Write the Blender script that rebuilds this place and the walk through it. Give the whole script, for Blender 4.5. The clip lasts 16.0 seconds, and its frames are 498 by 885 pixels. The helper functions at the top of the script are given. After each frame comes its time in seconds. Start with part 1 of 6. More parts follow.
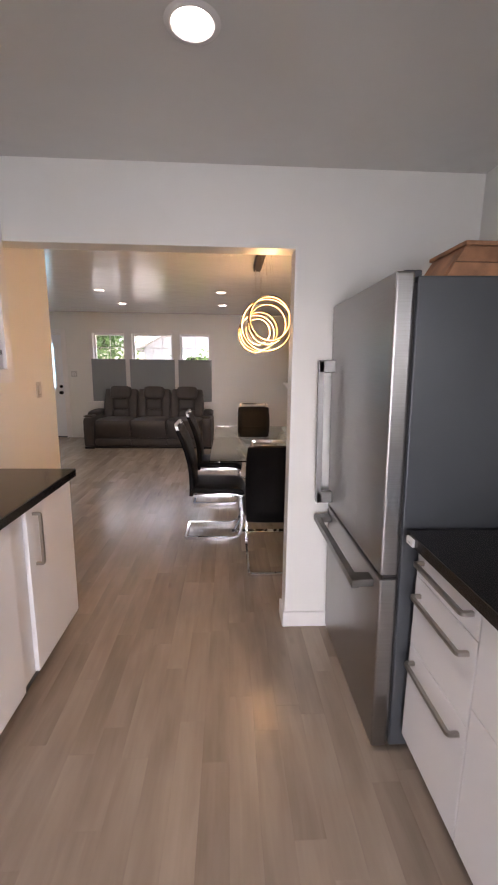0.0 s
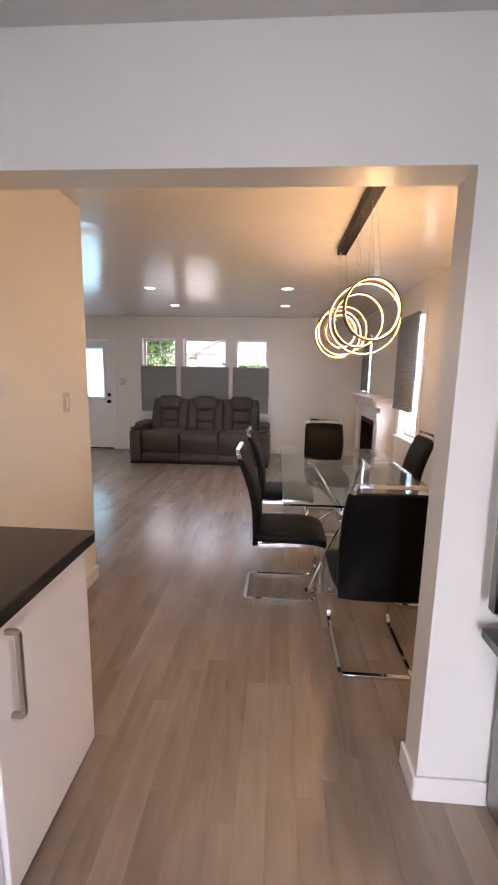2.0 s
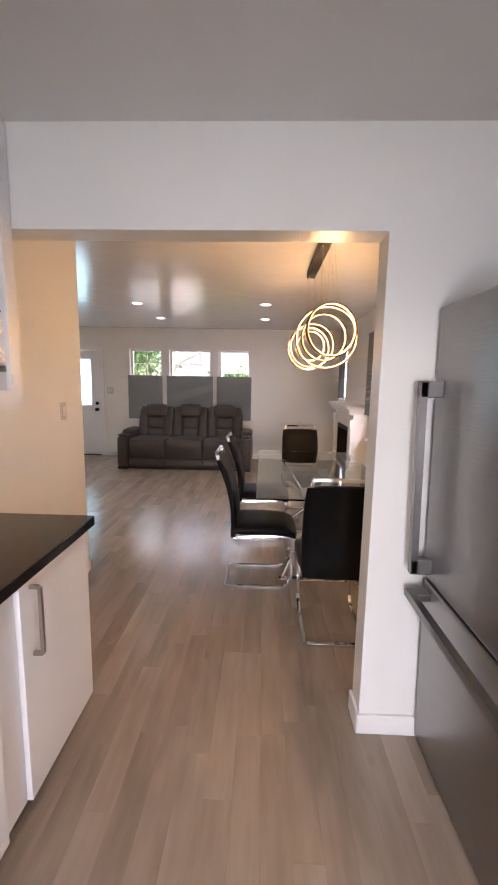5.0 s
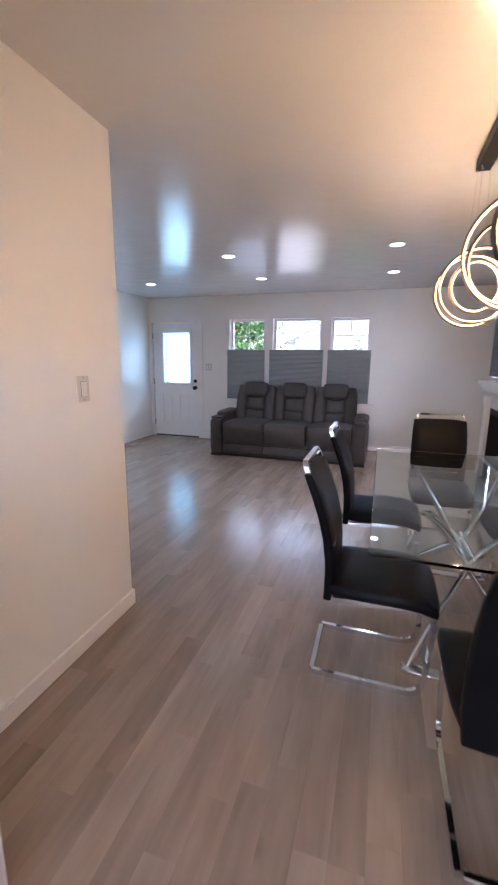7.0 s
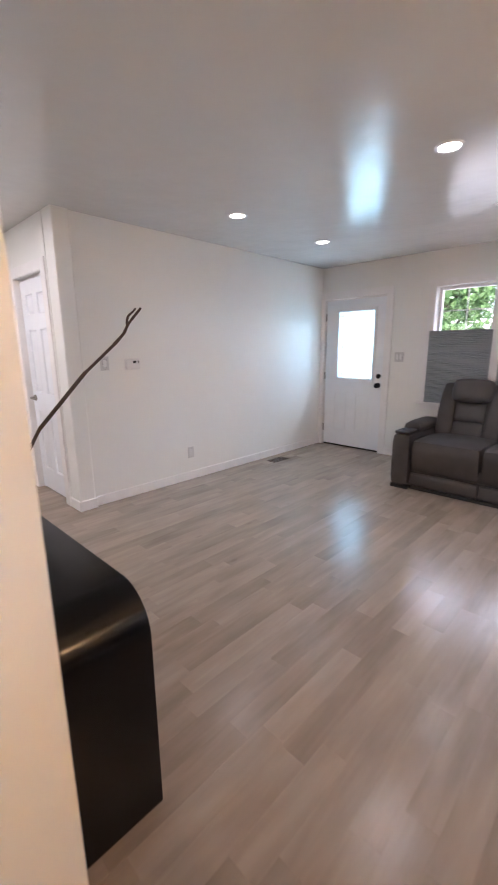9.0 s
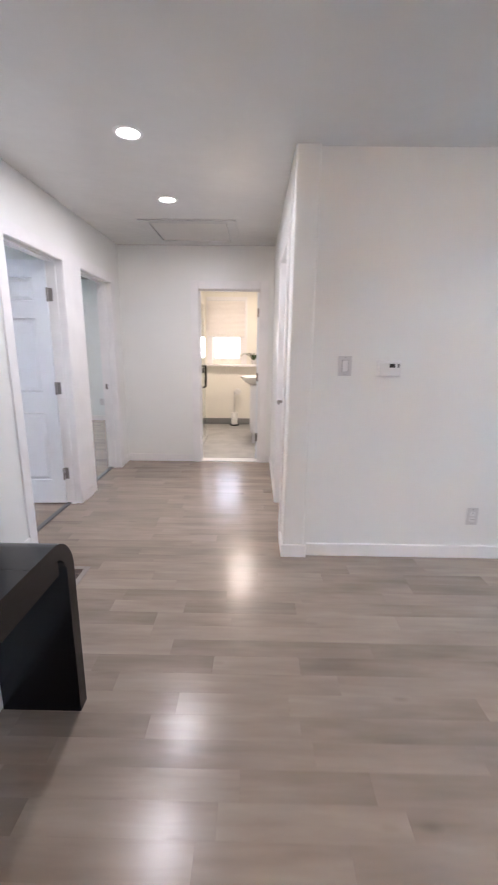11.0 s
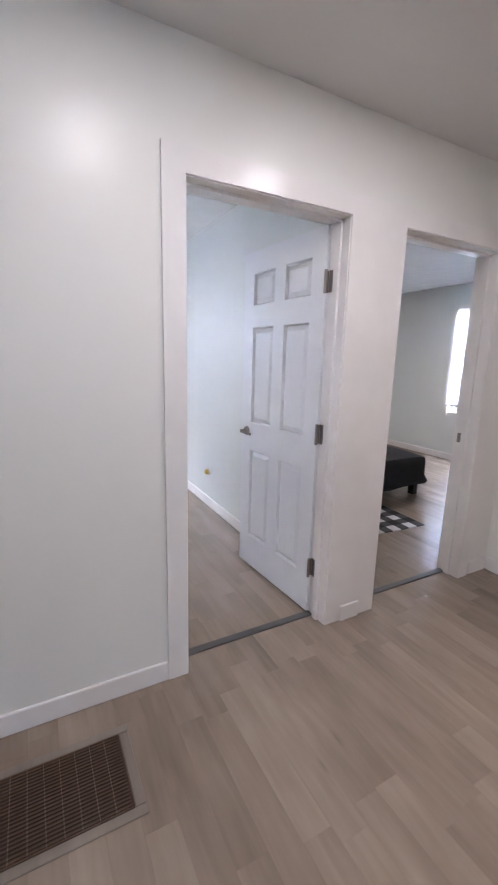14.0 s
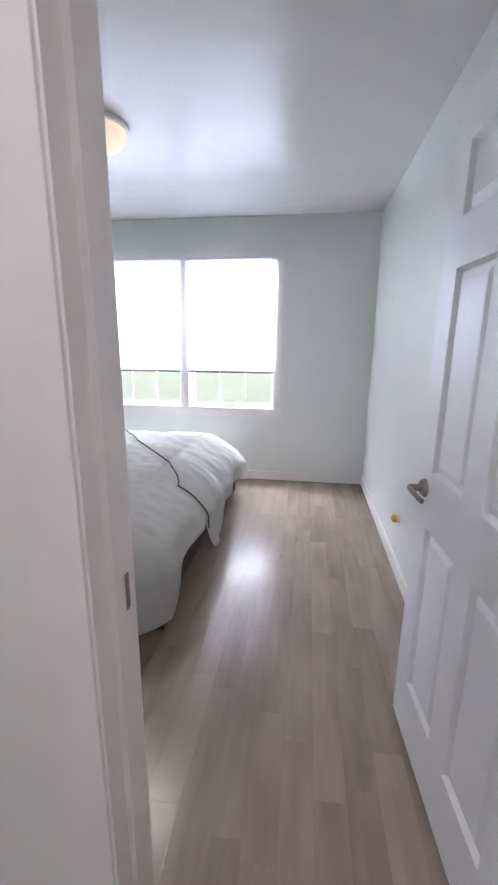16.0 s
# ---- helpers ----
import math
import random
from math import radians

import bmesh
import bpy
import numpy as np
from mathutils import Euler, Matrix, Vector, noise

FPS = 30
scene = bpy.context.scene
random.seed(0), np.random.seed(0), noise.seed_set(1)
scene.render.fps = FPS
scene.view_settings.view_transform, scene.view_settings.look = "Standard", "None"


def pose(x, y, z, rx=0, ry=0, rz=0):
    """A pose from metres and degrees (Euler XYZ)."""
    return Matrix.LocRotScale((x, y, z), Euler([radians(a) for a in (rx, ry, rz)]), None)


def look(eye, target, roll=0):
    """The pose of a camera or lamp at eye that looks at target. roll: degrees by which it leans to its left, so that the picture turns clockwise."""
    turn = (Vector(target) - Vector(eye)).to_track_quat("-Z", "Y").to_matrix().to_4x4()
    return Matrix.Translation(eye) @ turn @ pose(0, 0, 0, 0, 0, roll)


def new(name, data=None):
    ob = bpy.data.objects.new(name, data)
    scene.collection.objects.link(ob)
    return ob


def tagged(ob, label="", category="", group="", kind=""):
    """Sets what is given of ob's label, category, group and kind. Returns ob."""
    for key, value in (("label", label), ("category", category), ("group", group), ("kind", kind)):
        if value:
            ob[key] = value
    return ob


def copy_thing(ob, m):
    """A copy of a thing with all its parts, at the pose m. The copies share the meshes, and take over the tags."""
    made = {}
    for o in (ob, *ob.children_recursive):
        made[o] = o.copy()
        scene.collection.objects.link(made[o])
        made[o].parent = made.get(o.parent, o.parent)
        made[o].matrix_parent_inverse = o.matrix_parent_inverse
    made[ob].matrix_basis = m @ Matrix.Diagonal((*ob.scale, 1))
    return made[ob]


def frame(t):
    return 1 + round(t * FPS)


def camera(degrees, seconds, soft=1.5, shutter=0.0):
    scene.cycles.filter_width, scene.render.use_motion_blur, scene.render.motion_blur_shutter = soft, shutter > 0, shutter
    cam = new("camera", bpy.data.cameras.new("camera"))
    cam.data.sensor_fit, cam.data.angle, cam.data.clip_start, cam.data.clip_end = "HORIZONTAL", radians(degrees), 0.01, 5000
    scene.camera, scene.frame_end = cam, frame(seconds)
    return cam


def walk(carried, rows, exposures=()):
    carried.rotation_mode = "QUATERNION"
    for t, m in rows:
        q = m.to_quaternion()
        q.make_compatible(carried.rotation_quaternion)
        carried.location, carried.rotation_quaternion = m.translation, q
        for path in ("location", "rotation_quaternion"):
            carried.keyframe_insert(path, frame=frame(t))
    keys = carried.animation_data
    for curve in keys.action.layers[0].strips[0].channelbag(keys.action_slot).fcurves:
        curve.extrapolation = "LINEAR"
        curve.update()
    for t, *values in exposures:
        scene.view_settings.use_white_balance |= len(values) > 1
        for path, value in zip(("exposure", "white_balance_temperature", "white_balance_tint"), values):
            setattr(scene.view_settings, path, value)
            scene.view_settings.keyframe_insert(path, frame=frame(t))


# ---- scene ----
cam = camera(62.9, 16.0, soft=1.9, shutter=0.3)
PATH = [
    (0, (-0.007, 0.326, 1.46), (0.094, 2.289, 1.092), 0.7),
    (0.5, (-0.014, 0.516, 1.465), (-0.059, 2.49, 1.15), 0.3),
    (1, (-0.053, 0.78, 1.482), (-0.26, 2.751, 1.21), 0.6),
    (1.5, (-0.107, 0.991, 1.454), (-0.328, 2.956, 1.155), 0.9),
    (2, (-0.21, 1.176, 1.453), (-0.335, 3.144, 1.122), 1.1),
    (2.5, (-0.227, 1.25, 1.439), (-0.202, 3.217, 1.082), 2.2),
    (3, (-0.182, 1.227, 1.439), (0.003, 3.187, 1.087), 3.9),
    (5.5, (-0.124, 0.816, 1.483), (-0.269, 2.79, 1.196), 0.3),
    (6, (-0.15, 1.157, 1.452), (-0.39, 3.116, 1.126), -0.1),
    (6.5, (-0.132, 1.568, 1.414), (-0.556, 3.488, 1.049), -0.0),
    (7, (-0.153, 1.973, 1.405), (-0.754, 3.839, 1.006), 0.6),
    (7.5, (-0.258, 2.413, 1.39), (-1.062, 4.19, 0.946), 0.7),
    (8, (-0.407, 2.809, 1.387), (-1.401, 4.488, 0.946), 0.4),
    (8.2, (-0.48, 2.963, 1.387), (-1.534, 4.603, 0.943), 0.1),
    (10.3, (-1.299, 4.477, 1.362), (-3.15, 5.099, 0.93), 0.5),
    (10.5, (-1.382, 4.564, 1.36), (-3.28, 5.025, 0.927), 0.7),
    (11, (-1.68, 4.776, 1.373), (-3.627, 4.755, 0.917), 0.7),
    (11.5, (-2.008, 4.925, 1.369), (-3.904, 4.472, 0.922), 0.7),
    (12, (-2.35, 5.0, 1.347), (-4.126, 4.187, 0.916), 0.6),
    (12.5, (-2.73, 5.009, 1.366), (-4.326, 3.877, 0.953), 0.3),
    (13, (-3.077, 5.025, 1.388), (-4.471, 3.647, 0.992), 0.6),
    (13.5, (-3.419, 4.929, 1.389), (-4.609, 3.366, 1.017), 1.1),
    (14, (-3.774, 4.773, 1.388), (-4.704, 3.048, 0.987), 1.5),
    (14.5, (-4.039, 4.579, 1.367), (-4.731, 2.749, 0.951), 1.5),
    (15, (-4.267, 4.277, 1.375), (-4.672, 2.373, 0.913), 1.2),
    (15.5, (-4.486, 4.006, 1.372), (-4.57, 2.066, 0.895), 1.0),
    (16, (-4.618, 3.754, 1.375), (-4.349, 1.83, 0.901), 0.5),
]
EXPOSURES = [(0.0, 1.85, 7200, 26), (1.0, 2.0, 7000, 26), (2.0, 2.04, 6850, 26), (3.2, 2.06, 6950, 26), (5.5, 2.12, 7000, 26), (6.5, 2.2, 5900, 24), (7.0, 2.22, 5600, 24), (7.5, 2.32, 6600, 24), (8.2, 2.4, 6400, 24), (10.3, 2.75, 6150, 21), (11.0, 2.75, 5950, 20), (12.0, 2.52, 5900, 20), (13.5, 2.22, 5950, 22), (14.0, 2.18, 6150, 22), (15.0, 2.17, 6350, 22), (15.5, 2.08, 6200, 22), (16.0, 1.88, 6250, 23)]
walk(cam, [(t, look(eye, target, roll)) for t, eye, target, roll in PATH], EXPOSURES)

# lamp powers, watts
W_SOFA, W_DOOR, W_EAST, W_BED, W_BED2, W_BATH, W_KIT, W_KITE = 23, 1.9, 13, 92, 62, 2.6, 7.0, 2.0
W_DOWN, W_HALL, W_DOWNK, W_BATHL, W_RING, W_DOME = 0.4, 1.95, 1.35, 4.5, 1.7, 4.5
E_LENS, E_RING = 5.0, 1.5

# ---- world, sun, large lights ----
world = bpy.data.worlds.new("sky")
scene.world = world
world.use_nodes = True
wn = world.node_tree
sky = wn.nodes.new("ShaderNodeTexSky")
sky.sky_type = 'NISHITA'
sky.sun_disc = False
sky.sun_elevation = radians(72)
sky.sun_rotation = radians(166)
wn.nodes["Background"].inputs["Strength"].default_value = 0.15
wn.links.new(sky.outputs[0], wn.nodes["Background"].inputs["Color"])

sun_data = bpy.data.lights.new("sun", 'SUN')
sun_data.energy = 5.0
sun_data.angle = radians(10)
sun_data.color = (1.0, 0.96, 0.9)
sun_ob = new("sun", sun_data)
sun_ob.matrix_world = look((1.5, -6, 20), (0, 0, 0))


def area_lamp(name, eye, target, w, h, watts, colour, spread=180):
    d = bpy.data.lights.new(name, 'AREA')
    d.shape = 'RECTANGLE'
    d.size, d.size_y = w, h
    d.energy, d.color = watts, colour
    d.spread = radians(spread)
    ob = new(name, d)
    ob.matrix_world = look(eye, target)
    return ob


SKY = (0.80, 0.91, 1.0)
# sky light at the openings
area_lamp("window_light", (-1.5, 10.4, 2.72), (-1.5, 8.7, 1.9), 4.0, 0.62, W_SOFA, SKY)
area_lamp("window_light", (-3.68, 8.86, 1.42), (-3.68, 7.0, 1.3), 0.5, 0.85, W_DOOR, (0.5, 0.78, 1.0))
area_lamp("window_light", (1.62, 5.91, 1.45), (0.0, 5.85, 1.2), 0.6, 1.3, W_EAST, SKY)
area_lamp("window_light", (1.62, 8.2, 1.7), (0.0, 8.2, 1.5), 0.5, 0.9, W_EAST, SKY)
area_lamp("window_light", (-3.4, -0.56, 1.66), (-3.4, 1.0, 1.6), 1.75, 0.9, W_BED, (0.90, 0.97, 1.0))
area_lamp("window_light", (-9.5, 1.22, 1.5), (-8.0, 1.22, 1.45), 0.8, 1.25, W_BED2, SKY)
area_lamp("window_light", (-9.42, 4.3, 1.65), (-8.0, 4.3, 1.3), 0.6, 1.0, W_BATH, (1.0, 0.96, 0.90))
# low light from the south, through an unseen, assumed back door
area_lamp("window_light", (-0.1, -2.76, 1.05), (-0.1, 0.0, 0.25), 0.8, 1.7, W_KIT, (0.80, 0.90, 1.0), 80)
# added fill for the cabinet fronts, through a window that is never seen
area_lamp("window_light", (1.46, -0.3, 1.6), (0.0, 0.2, 0.9), 1.2, 0.9, W_KITE, SKY)


# ---- materials ----
def material(name):
    m = bpy.data.materials.new(name)
    m.use_nodes = True
    nt = m.node_tree
    return m, nt, nt.nodes["Principled BSDF"]


def node(nt, kind, **props):
    n = nt.nodes.new(kind)
    for k, v in props.items():
        if k in n.inputs:
            n.inputs[k].default_value = v
    return n


def ramp(nt, fac, a, b, lo=0.3, hi=0.7):
    r = nt.nodes.new("ShaderNodeValToRGB")
    r.color_ramp.elements[0].position, r.color_ramp.elements[1].position = lo, hi
    r.color_ramp.elements[0].color, r.color_ramp.elements[1].color = (*a, 1), (*b, 1)
    nt.links.new(fac, r.inputs[0])
    return r


def simple(name, base, rough=0.5, metal=0.0, vary=0.06, scale=3.0, bump=0.0, bump_scale=200.0, coat=0.0, spec=0.5, spot=0.04):
    """A surface with slow variation of tone and roughness, and a fine relief."""
    m, nt, p = material(name)
    pos = nt.nodes.new("ShaderNodeNewGeometry")
    n1 = node(nt, "ShaderNodeTexNoise", Scale=scale, Detail=4.0)
    nt.links.new(pos.outputs["Position"], n1.inputs["Vector"])
    lo = tuple(max(0.0, c * (1 - vary)) for c in base)
    hi = tuple(min(1.0, c * (1 + vary)) for c in base)
    r = ramp(nt, n1.outputs["Fac"], lo, hi)
    nt.links.new(r.outputs[0], p.inputs["Base Color"])
    mr = node(nt, "ShaderNodeMapRange")
    mr.inputs["To Min"].default_value, mr.inputs["To Max"].default_value = max(0.02, rough - spot), rough + spot
    n2 = node(nt, "ShaderNodeTexNoise", Scale=scale * 4, Detail=3.0)
    nt.links.new(pos.outputs["Position"], n2.inputs["Vector"])
    nt.links.new(n2.outputs["Fac"], mr.inputs["Value"])
    nt.links.new(mr.outputs[0], p.inputs["Roughness"])
    p.inputs["Metallic"].default_value = metal
    p.inputs["Specular IOR Level"].default_value = spec
    p.inputs["Coat Weight"].default_value = coat
    if bump:
        n3 = node(nt, "ShaderNodeTexNoise", Scale=bump_scale, Detail=3.0)
        nt.links.new(pos.outputs["Position"], n3.inputs["Vector"])
        b = node(nt, "ShaderNodeBump", Strength=bump, Distance=0.002)
        nt.links.new(n3.outputs["Fac"], b.inputs["Height"])
        nt.links.new(b.outputs[0], p.inputs["Normal"])
    return m


def paint(name, base, rough, wave, peel=0.12):
    """Rolled wall paint: orange peel, faint unevenness of the plaster."""
    m, nt, p = material(name)
    pos = nt.nodes.new("ShaderNodeNewGeometry")
    n1 = node(nt, "ShaderNodeTexNoise", Scale=1.3, Detail=5.0)
    nt.links.new(pos.outputs["Position"], n1.inputs["Vector"])
    r = ramp(nt, n1.outputs["Fac"], tuple(c * 0.965 for c in base), base)
    nt.links.new(r.outputs[0], p.inputs["Base Color"])
    p.inputs["Roughness"].default_value = rough
    big = node(nt, "ShaderNodeTexNoise", Scale=4.0, Detail=2.0)
    fine = node(nt, "ShaderNodeTexNoise", Scale=160.0, Detail=2.0)
    nt.links.new(pos.outputs["Position"], big.inputs["Vector"])
    nt.links.new(pos.outputs["Position"], fine.inputs["Vector"])
    b1 = node(nt, "ShaderNodeBump", Strength=wave, Distance=0.01)
    b2 = node(nt, "ShaderNodeBump", Strength=peel, Distance=0.001)
    nt.links.new(big.outputs["Fac"], b1.inputs["Height"])
    nt.links.new(fine.outputs["Fac"], b2.inputs["Height"])
    nt.links.new(b1.outputs[0], b2.inputs["Normal"])
    nt.links.new(b2.outputs[0], p.inputs["Normal"])
    return m


def wood_floor(name, a, b, rough=0.3, per_island=False):
    """Grey-brown vinyl oak planks: grain along y, tone by plank."""
    m, nt, p = material(name)
    pos = nt.nodes.new("ShaderNodeNewGeometry")
    info = nt.nodes.new("ShaderNodeObjectInfo")
    chance = pos.outputs["Random Per Island"] if per_island else info.outputs["Random"]
    off = node(nt, "ShaderNodeVectorMath")
    off.operation = 'MULTIPLY_ADD'
    comb = nt.nodes.new("ShaderNodeCombineXYZ")
    for i in range(3):
        nt.links.new(chance, comb.inputs[i])
    off.inputs[1].default_value = (37.0, 91.0, 13.0)
    nt.links.new(comb.outputs[0], off.inputs[0])
    nt.links.new(pos.outputs["Position"], off.inputs[2])
    mp = nt.nodes.new("ShaderNodeMapping")
    mp.inputs["Scale"].default_value = (26.0, 2.2, 1.0)
    nt.links.new(off.outputs[0], mp.inputs["Vector"])
    grain = node(nt, "ShaderNodeTexNoise", Scale=1.0, Detail=7.0, Roughness=0.55, Distortion=0.5)
    nt.links.new(mp.outputs[0], grain.inputs["Vector"])
    mp2 = nt.nodes.new("ShaderNodeMapping")
    mp2.inputs["Scale"].default_value = (8.0, 1.9, 1.0)
    nt.links.new(off.outputs[0], mp2.inputs["Vector"])
    cloud = node(nt, "ShaderNodeTexNoise", Scale=1.0, Detail=3.0)
    nt.links.new(mp2.outputs[0], cloud.inputs["Vector"])
    mix = node(nt, "ShaderNodeMath")
    mix.operation = 'MULTIPLY_ADD'
    mix.inputs[1].default_value = 0.30
    nt.links.new(grain.outputs["Fac"], mix.inputs[0])
    m2 = node(nt, "ShaderNodeMath")
    m2.operation = 'MULTIPLY_ADD'
    m2.inputs[1].default_value = 0.60
    nt.links.new(cloud.outputs["Fac"], m2.inputs[0])
    m3 = node(nt, "ShaderNodeMath")
    m3.operation = 'MULTIPLY'
    m3.inputs[1].default_value = 0.17
    nt.links.new(chance, m3.inputs[0])
    nt.links.new(m3.outputs[0], m2.inputs[2])
    nt.links.new(m2.outputs[0], mix.inputs[2])
    r = ramp(nt, mix.outputs[0], a, b, 0.30, 0.76)
    knots = node(nt, "ShaderNodeTexVoronoi", Scale=1.0)
    mpk = nt.nodes.new("ShaderNodeMapping")
    mpk.inputs["Scale"].default_value = (5.0, 2.2, 1.0)
    nt.links.new(off.outputs[0], mpk.inputs["Vector"])
    nt.links.new(mpk.outputs[0], knots.inputs["Vector"])
    kr = ramp(nt, knots.outputs["Distance"], (0.66, 0.63, 0.61), (1.0, 1.0, 1.0), 0.01, 0.10)
    mul = nt.nodes.new("ShaderNodeMix")
    mul.data_type, mul.blend_type = 'RGBA', 'MULTIPLY'
    mul.inputs["Factor"].default_value = 0.6
    nt.links.new(r.outputs[0], mul.inputs[6])
    nt.links.new(kr.outputs[0], mul.inputs[7])
    nt.links.new(mul.outputs[2], p.inputs["Base Color"])
    mr = node(nt, "ShaderNodeMapRange")
    mr.inputs["To Min"].default_value, mr.inputs["To Max"].default_value = rough - 0.03, rough + 0.06
    nt.links.new(grain.outputs["Fac"], mr.inputs["Value"])
    nt.links.new(mr.outputs[0], p.inputs["Roughness"])
    bp = node(nt, "ShaderNodeBump", Strength=0.06, Distance=0.001)
    nt.links.new(grain.outputs["Fac"], bp.inputs["Height"])
    nt.links.new(bp.outputs[0], p.inputs["Normal"])
    return m


def brushed(name, base, rough, axis_scale=(3.0, 3.0, 220.0), metal=1.0):
    m, nt, p = material(name)
    pos = nt.nodes.new("ShaderNodeNewGeometry")
    mp = nt.nodes.new("ShaderNodeMapping")
    mp.inputs["Scale"].default_value = axis_scale
    nt.links.new(pos.outputs["Position"], mp.inputs["Vector"])
    n = node(nt, "ShaderNodeTexNoise", Scale=2.0, Detail=3.0)
    nt.links.new(mp.outputs[0], n.inputs["Vector"])
    r = ramp(nt, n.outputs["Fac"], tuple(c * 0.92 for c in base), tuple(c * 1.06 for c in base))
    nt.links.new(r.outputs[0], p.inputs["Base Color"])
    mr = node(nt, "ShaderNodeMapRange")
    mr.inputs["To Min"].default_value, mr.inputs["To Max"].default_value = rough - 0.05, rough + 0.07
    nt.links.new(n.outputs["Fac"], mr.inputs["Value"])
    nt.links.new(mr.outputs[0], p.inputs["Roughness"])
    p.inputs["Metallic"].default_value = metal
    return m


def glass(name, tint=(1, 1, 1), rough=0.0):
    m, nt, p = material(name)
    p.inputs["Base Color"].default_value = (*tint, 1)
    p.inputs["Transmission Weight"].default_value = 1.0
    p.inputs["Roughness"].default_value = rough
    p.inputs["IOR"].default_value = 1.45
    return m


def emit(name, colour, strength):
    m, nt, p = material(name)
    p.inputs["Base Color"].default_value = (0.8, 0.8, 0.8, 1)
    p.inputs["Emission Color"].default_value = (*colour, 1)
    p.inputs["Emission Strength"].default_value = strength
    return m


def shade_cloth(name, base, through_share):
    """Blind fabric that lets some light through."""
    m, nt, p = material(name)
    p.inputs["Base Color"].default_value = (*base, 1)
    p.inputs["Roughness"].default_value = 0.9
    weave = node(nt, "ShaderNodeTexNoise", Scale=400.0, Detail=2.0)
    pos = nt.nodes.new("ShaderNodeNewGeometry")
    nt.links.new(pos.outputs["Position"], weave.inputs["Vector"])
    b = node(nt, "ShaderNodeBump", Strength=0.2, Distance=0.0005)
    nt.links.new(weave.outputs["Fac"], b.inputs["Height"])
    nt.links.new(b.outputs[0], p.inputs["Normal"])
    tr = nt.nodes.new("ShaderNodeBsdfTranslucent")
    tr.inputs["Color"].default_value = (*base, 1)
    mx = nt.nodes.new("ShaderNodeMixShader")
    mx.inputs[0].default_value = through_share
    nt.links.new(p.outputs[0], mx.inputs[1])
    nt.links.new(tr.outputs[0], mx.inputs[2])
    nt.links.new(mx.outputs[0], nt.nodes["Material Output"].inputs["Surface"])
    return m


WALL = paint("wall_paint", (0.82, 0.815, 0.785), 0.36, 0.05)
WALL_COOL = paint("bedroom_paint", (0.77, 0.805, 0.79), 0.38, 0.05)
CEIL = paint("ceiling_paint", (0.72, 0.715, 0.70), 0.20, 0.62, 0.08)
TRIM = simple("trim_enamel", (0.82, 0.80, 0.79), 0.3, vary=0.03, scale=6)
DOOR = simple("door_enamel", (0.80, 0.82, 0.85), 0.32, vary=0.02, scale=5)
FLOOR_DARK, FLOOR_LIGHT = (0.207, 0.160, 0.123), (0.378, 0.306, 0.247)
FLOOR = wood_floor("plank_vinyl", FLOOR_DARK, FLOOR_LIGHT, 0.225)
CABINET = simple("cabinet_lacquer", (0.80, 0.79, 0.80), 0.3, vary=0.02, scale=2)
STONE = simple("black_granite", (0.012, 0.011, 0.011), 0.12, vary=0.5, scale=180)
STEEL = brushed("stainless_steel", (0.30, 0.29, 0.285), 0.3)
STEEL_SIDE = simple("fridge_side_grey", (0.085, 0.092, 0.102), 0.4, metal=0.4, vary=0.05, bump=0.1, bump_scale=500)
NICKEL = brushed("brushed_nickel", (0.42, 0.40, 0.37), 0.32)
CHROME = simple("chrome", (0.80, 0.80, 0.82), 0.07, metal=1.0, vary=0.02, spot=0.02)
BLACK_LEATHER = simple("black_leatherette", (0.005, 0.0045, 0.005), 0.44, vary=0.2, scale=12, bump=0.4, bump_scale=240, spec=0.1)
GREY_LEATHER = simple("grey_leatherette", (0.052, 0.045, 0.043), 0.52, vary=0.12, scale=9, bump=0.5, bump_scale=200)
GREY_PIPING = simple("dark_grey_seam", (0.03, 0.026, 0.024), 0.6)
PLINTH = simple("grey_plinth", (0.085, 0.082, 0.082), 0.6, vary=0.1)
LEAF_HOUSE = simple("houseplant_leaf", (0.06, 0.11, 0.035), 0.4, vary=0.2, scale=12)
DARK = simple("dark_gap", (0.02, 0.018, 0.017), 0.7)
BLACK_LACQUER = simple("black_lacquer", (0.004, 0.004, 0.006), 0.20, vary=0.2, scale=6, spec=0.3)
BLACK_METAL = simple("black_metal", (0.009, 0.008, 0.008), 0.45, vary=0.2, spec=0.2)
PEWTER = brushed("dark_pewter", (0.30, 0.275, 0.255), 0.38)
BARS = simple("pale_brown_bar", (0.22, 0.16, 0.12), 0.4, metal=0.3, vary=0.1)
GRILLE = simple("brown_grille", (0.095, 0.055, 0.036), 0.45, metal=0.3, vary=0.15, scale=30)
PLATE = simple("switch_plate", (0.60, 0.585, 0.575), 0.32, vary=0.02)
HATCH = simple("hatch_board", (0.56, 0.545, 0.515), 0.5, vary=0.04)
PLASTIC = simple("white_plastic", (0.74, 0.73, 0.72), 0.35, vary=0.02)
GREYPLASTIC = simple("grey_plastic", (0.22, 0.22, 0.22), 0.4)
PANE = glass("window_glass")
TABLE_GLASS = glass("table_glass", (0.86, 0.95, 0.92))
FROSTED = glass("frosted_glass", (0.66, 0.90, 0.92), 0.5)
FRIDGE_BAR = brushed("dark_brushed_steel", (0.24, 0.235, 0.23), 0.34)
LEAD = simple("lead_came", (0.35, 0.38, 0.37), 0.4, metal=0.6)
SHADE_GREY = shade_cloth("cellular_shade", (0.33, 0.355, 0.37), 0.12)
SHADE_WHITE = shade_cloth("roller_shade", (0.80, 0.83, 0.88), 0.42)
SHADE_CREAM = shade_cloth("bath_shade", (0.80, 0.76, 0.71), 0.2)
